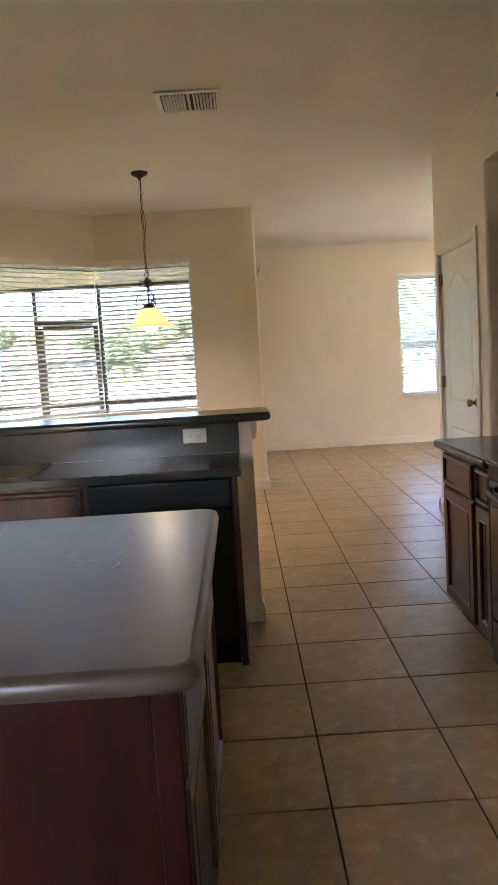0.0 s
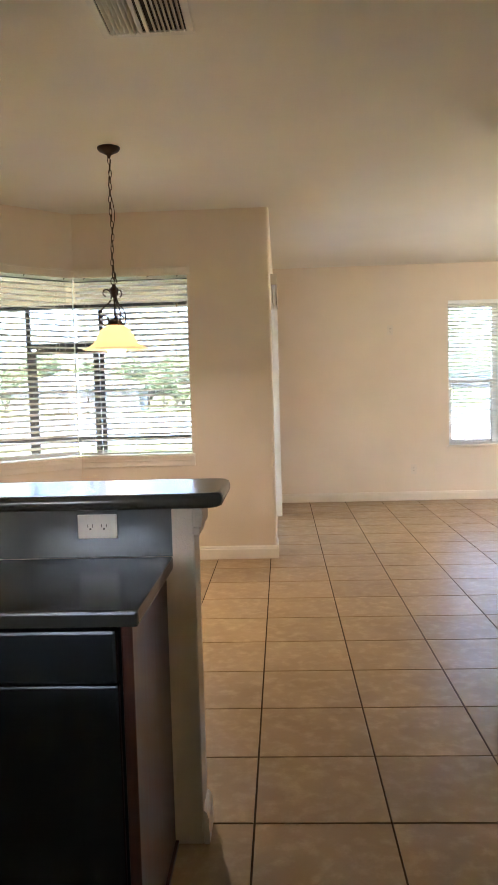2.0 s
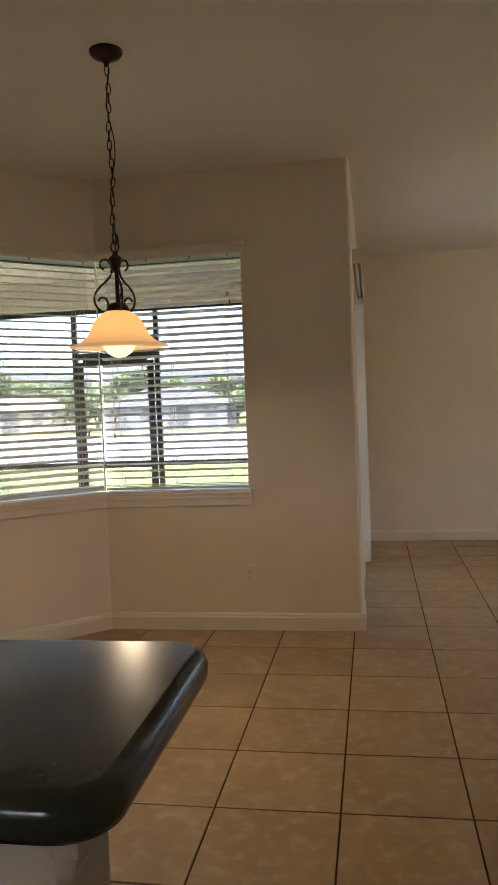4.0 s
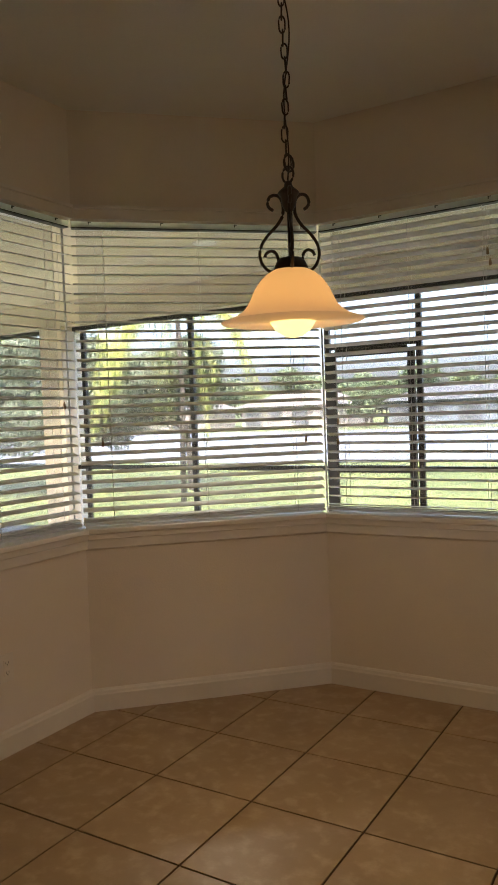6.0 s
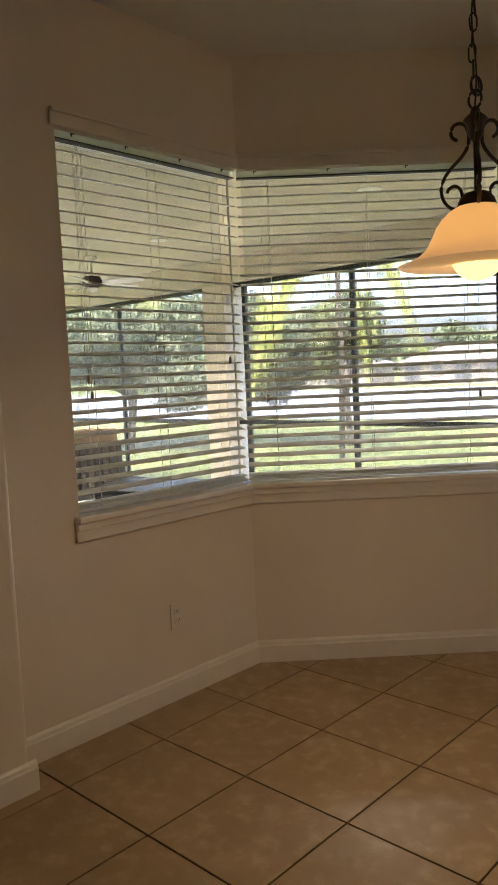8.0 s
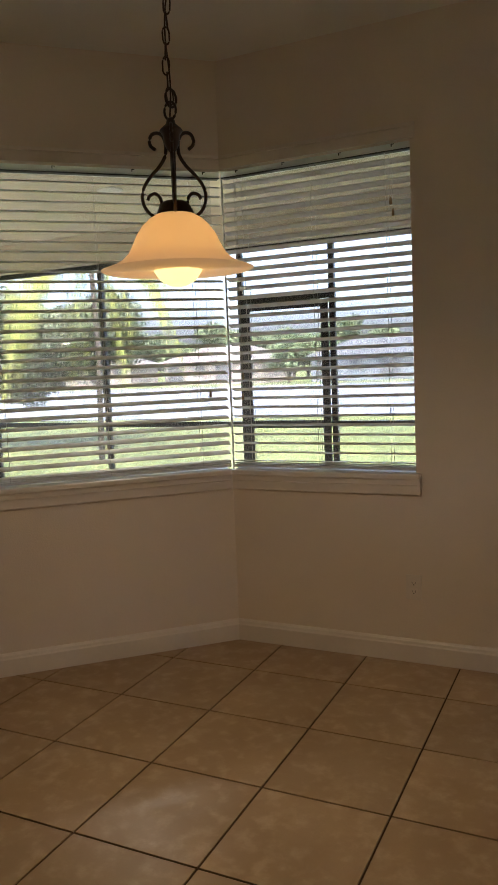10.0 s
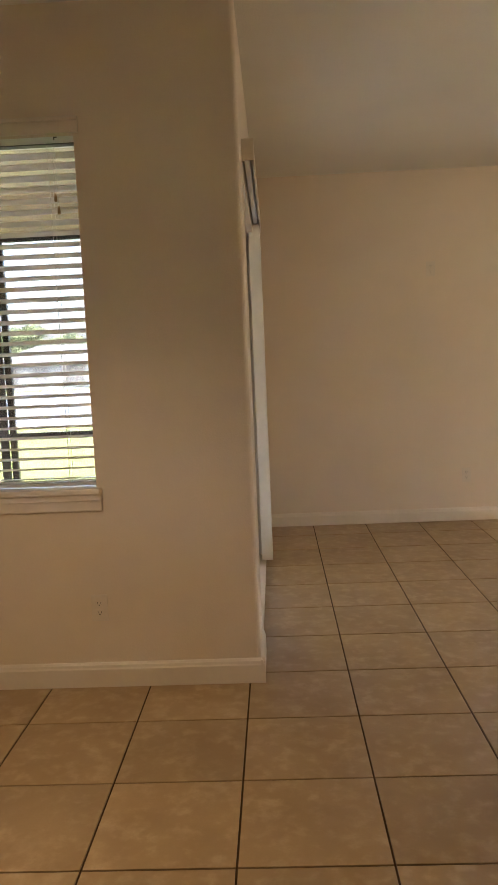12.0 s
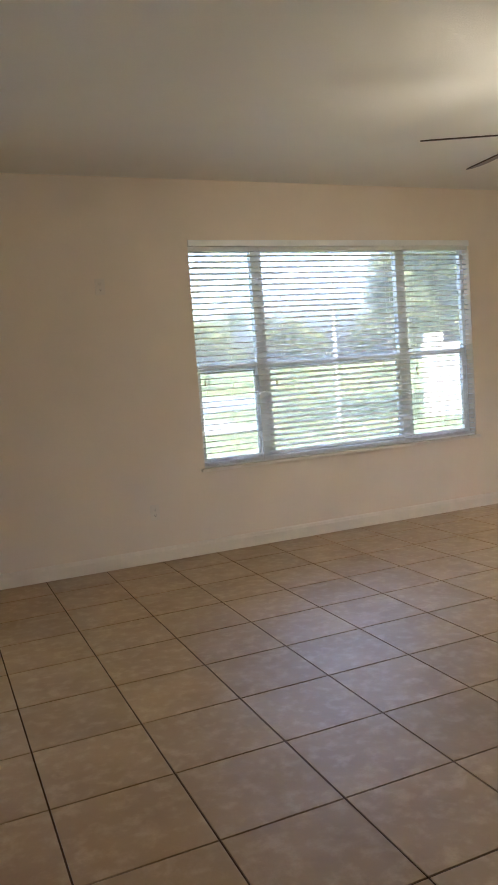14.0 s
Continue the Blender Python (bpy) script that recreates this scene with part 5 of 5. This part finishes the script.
def tile_faces(bm, poly):
    cx = sum(p[0] for p in poly) / len(poly)
    cy = sum(p[1] for p in poly) / len(poly)
    def inset(m):
        return [(p[0] - math.copysign(m, p[0] - cx), p[1] - math.copysign(m, p[1] - cy)) for p in poly]
    rings = [[bm.verts.new((x, y, z)) for x, y in pts] for pts, z in ((poly, -0.008), (poly, -0.0007), (inset(0.0018), 0.0))]
    for a, b in zip(rings, rings[1:]):
        for k in range(len(a)):
            bm.faces.new((a[k], a[(k + 1) % len(a)], b[(k + 1) % len(a)], b[k]))
    bm.faces.new(rings[-1])


floor = structure("floor", boxes((XP - 0.3, 2.3, YB, YN + 0.13, -0.12, -0.0045), (XC - 0.15, XE, YN + 0.13, YF + 0.13, -0.12, -0.0045), (2.3, XE, YR, YN + 0.13, -0.12, -0.0045)),
                  GROUT, "tan mottled ceramic floor tiles with dark grout")
G = 0.0035
sq = [(-T / 2 + G, -T / 2 + G), (T / 2 - G, -T / 2 + G), (T / 2 - G, T / 2 - G), (-T / 2 + G, T / 2 - G)]
bm = bmesh.new()
tile_faces(bm, sq)
whole = finish("tile", bm, TILE)
nb = Vector((-(BAY_R - BAY_L).y, (BAY_R - BAY_L).x)).normalized()
rest = bmesh.new()
for i in range(math.floor((XP - 0.2) / T), math.ceil(XE / T)):
    for j in range(math.floor(YB / T), math.ceil(YF / T)):
        cx, cy = (i + 0.5) * T, (j + 0.5) * T
        regions = []
        if cx - T / 2 < 2.2 and cy - T / 2 < YN:
            left = XL if cy + T / 2 > -1.79 else XP
            right = XR if not (RY0 < cy < RY1) else 2.2
            if cy + T / 2 > YR:
                right = XE
            regions.append((left, right, YB, YN if cx < XC else YF))
        elif cx + T / 2 > XC and cy + T / 2 > YR:
            regions.append((XC, XE, YR, YF))
        for x0, x1, y0, y1 in regions:
            poly = [(cx + x, cy + y) for x, y in sq]
            for nx, ny, c in ((1, 0, x1), (-1, 0, -x0), (0, 1, y1), (0, -1, -y0), *(((nb.x, nb.y, nb.dot(BAY_L)),) if cx < -0.9 else ())):
                if len(poly) > 2:
                    poly = clip(poly, nx, ny, c)
            if len(poly) < 3:
                continue
            full = len(poly) == 4 and abs(max(p[0] for p in poly) - min(p[0] for p in poly) - (T - 2 * G)) < 1e-5 and \
                abs(max(p[1] for p in poly) - min(p[1] for p in poly) - (T - 2 * G)) < 1e-5
            near = -2.4 < cx < 2.9 and -5.7 < cy < 3.4 and not (cx < -0.3 and cy < -3.4)
            if near and full:
                t = new("tile", whole)
                t.location = (cx, cy, 0)
                t.parent = floor
            elif near:
                bm = bmesh.new()
                tile_faces(bm, [(x - cx, y - cy) for x, y in poly])
                t = part("tile", bm, TILE, floor)
                t.location = (cx, cy, 0)
            else:
                tile_faces(rest, poly)
tagged(part("tile_rest", rest, TILE, floor), "tan mottled ceramic floor tiles", kind="stuff")
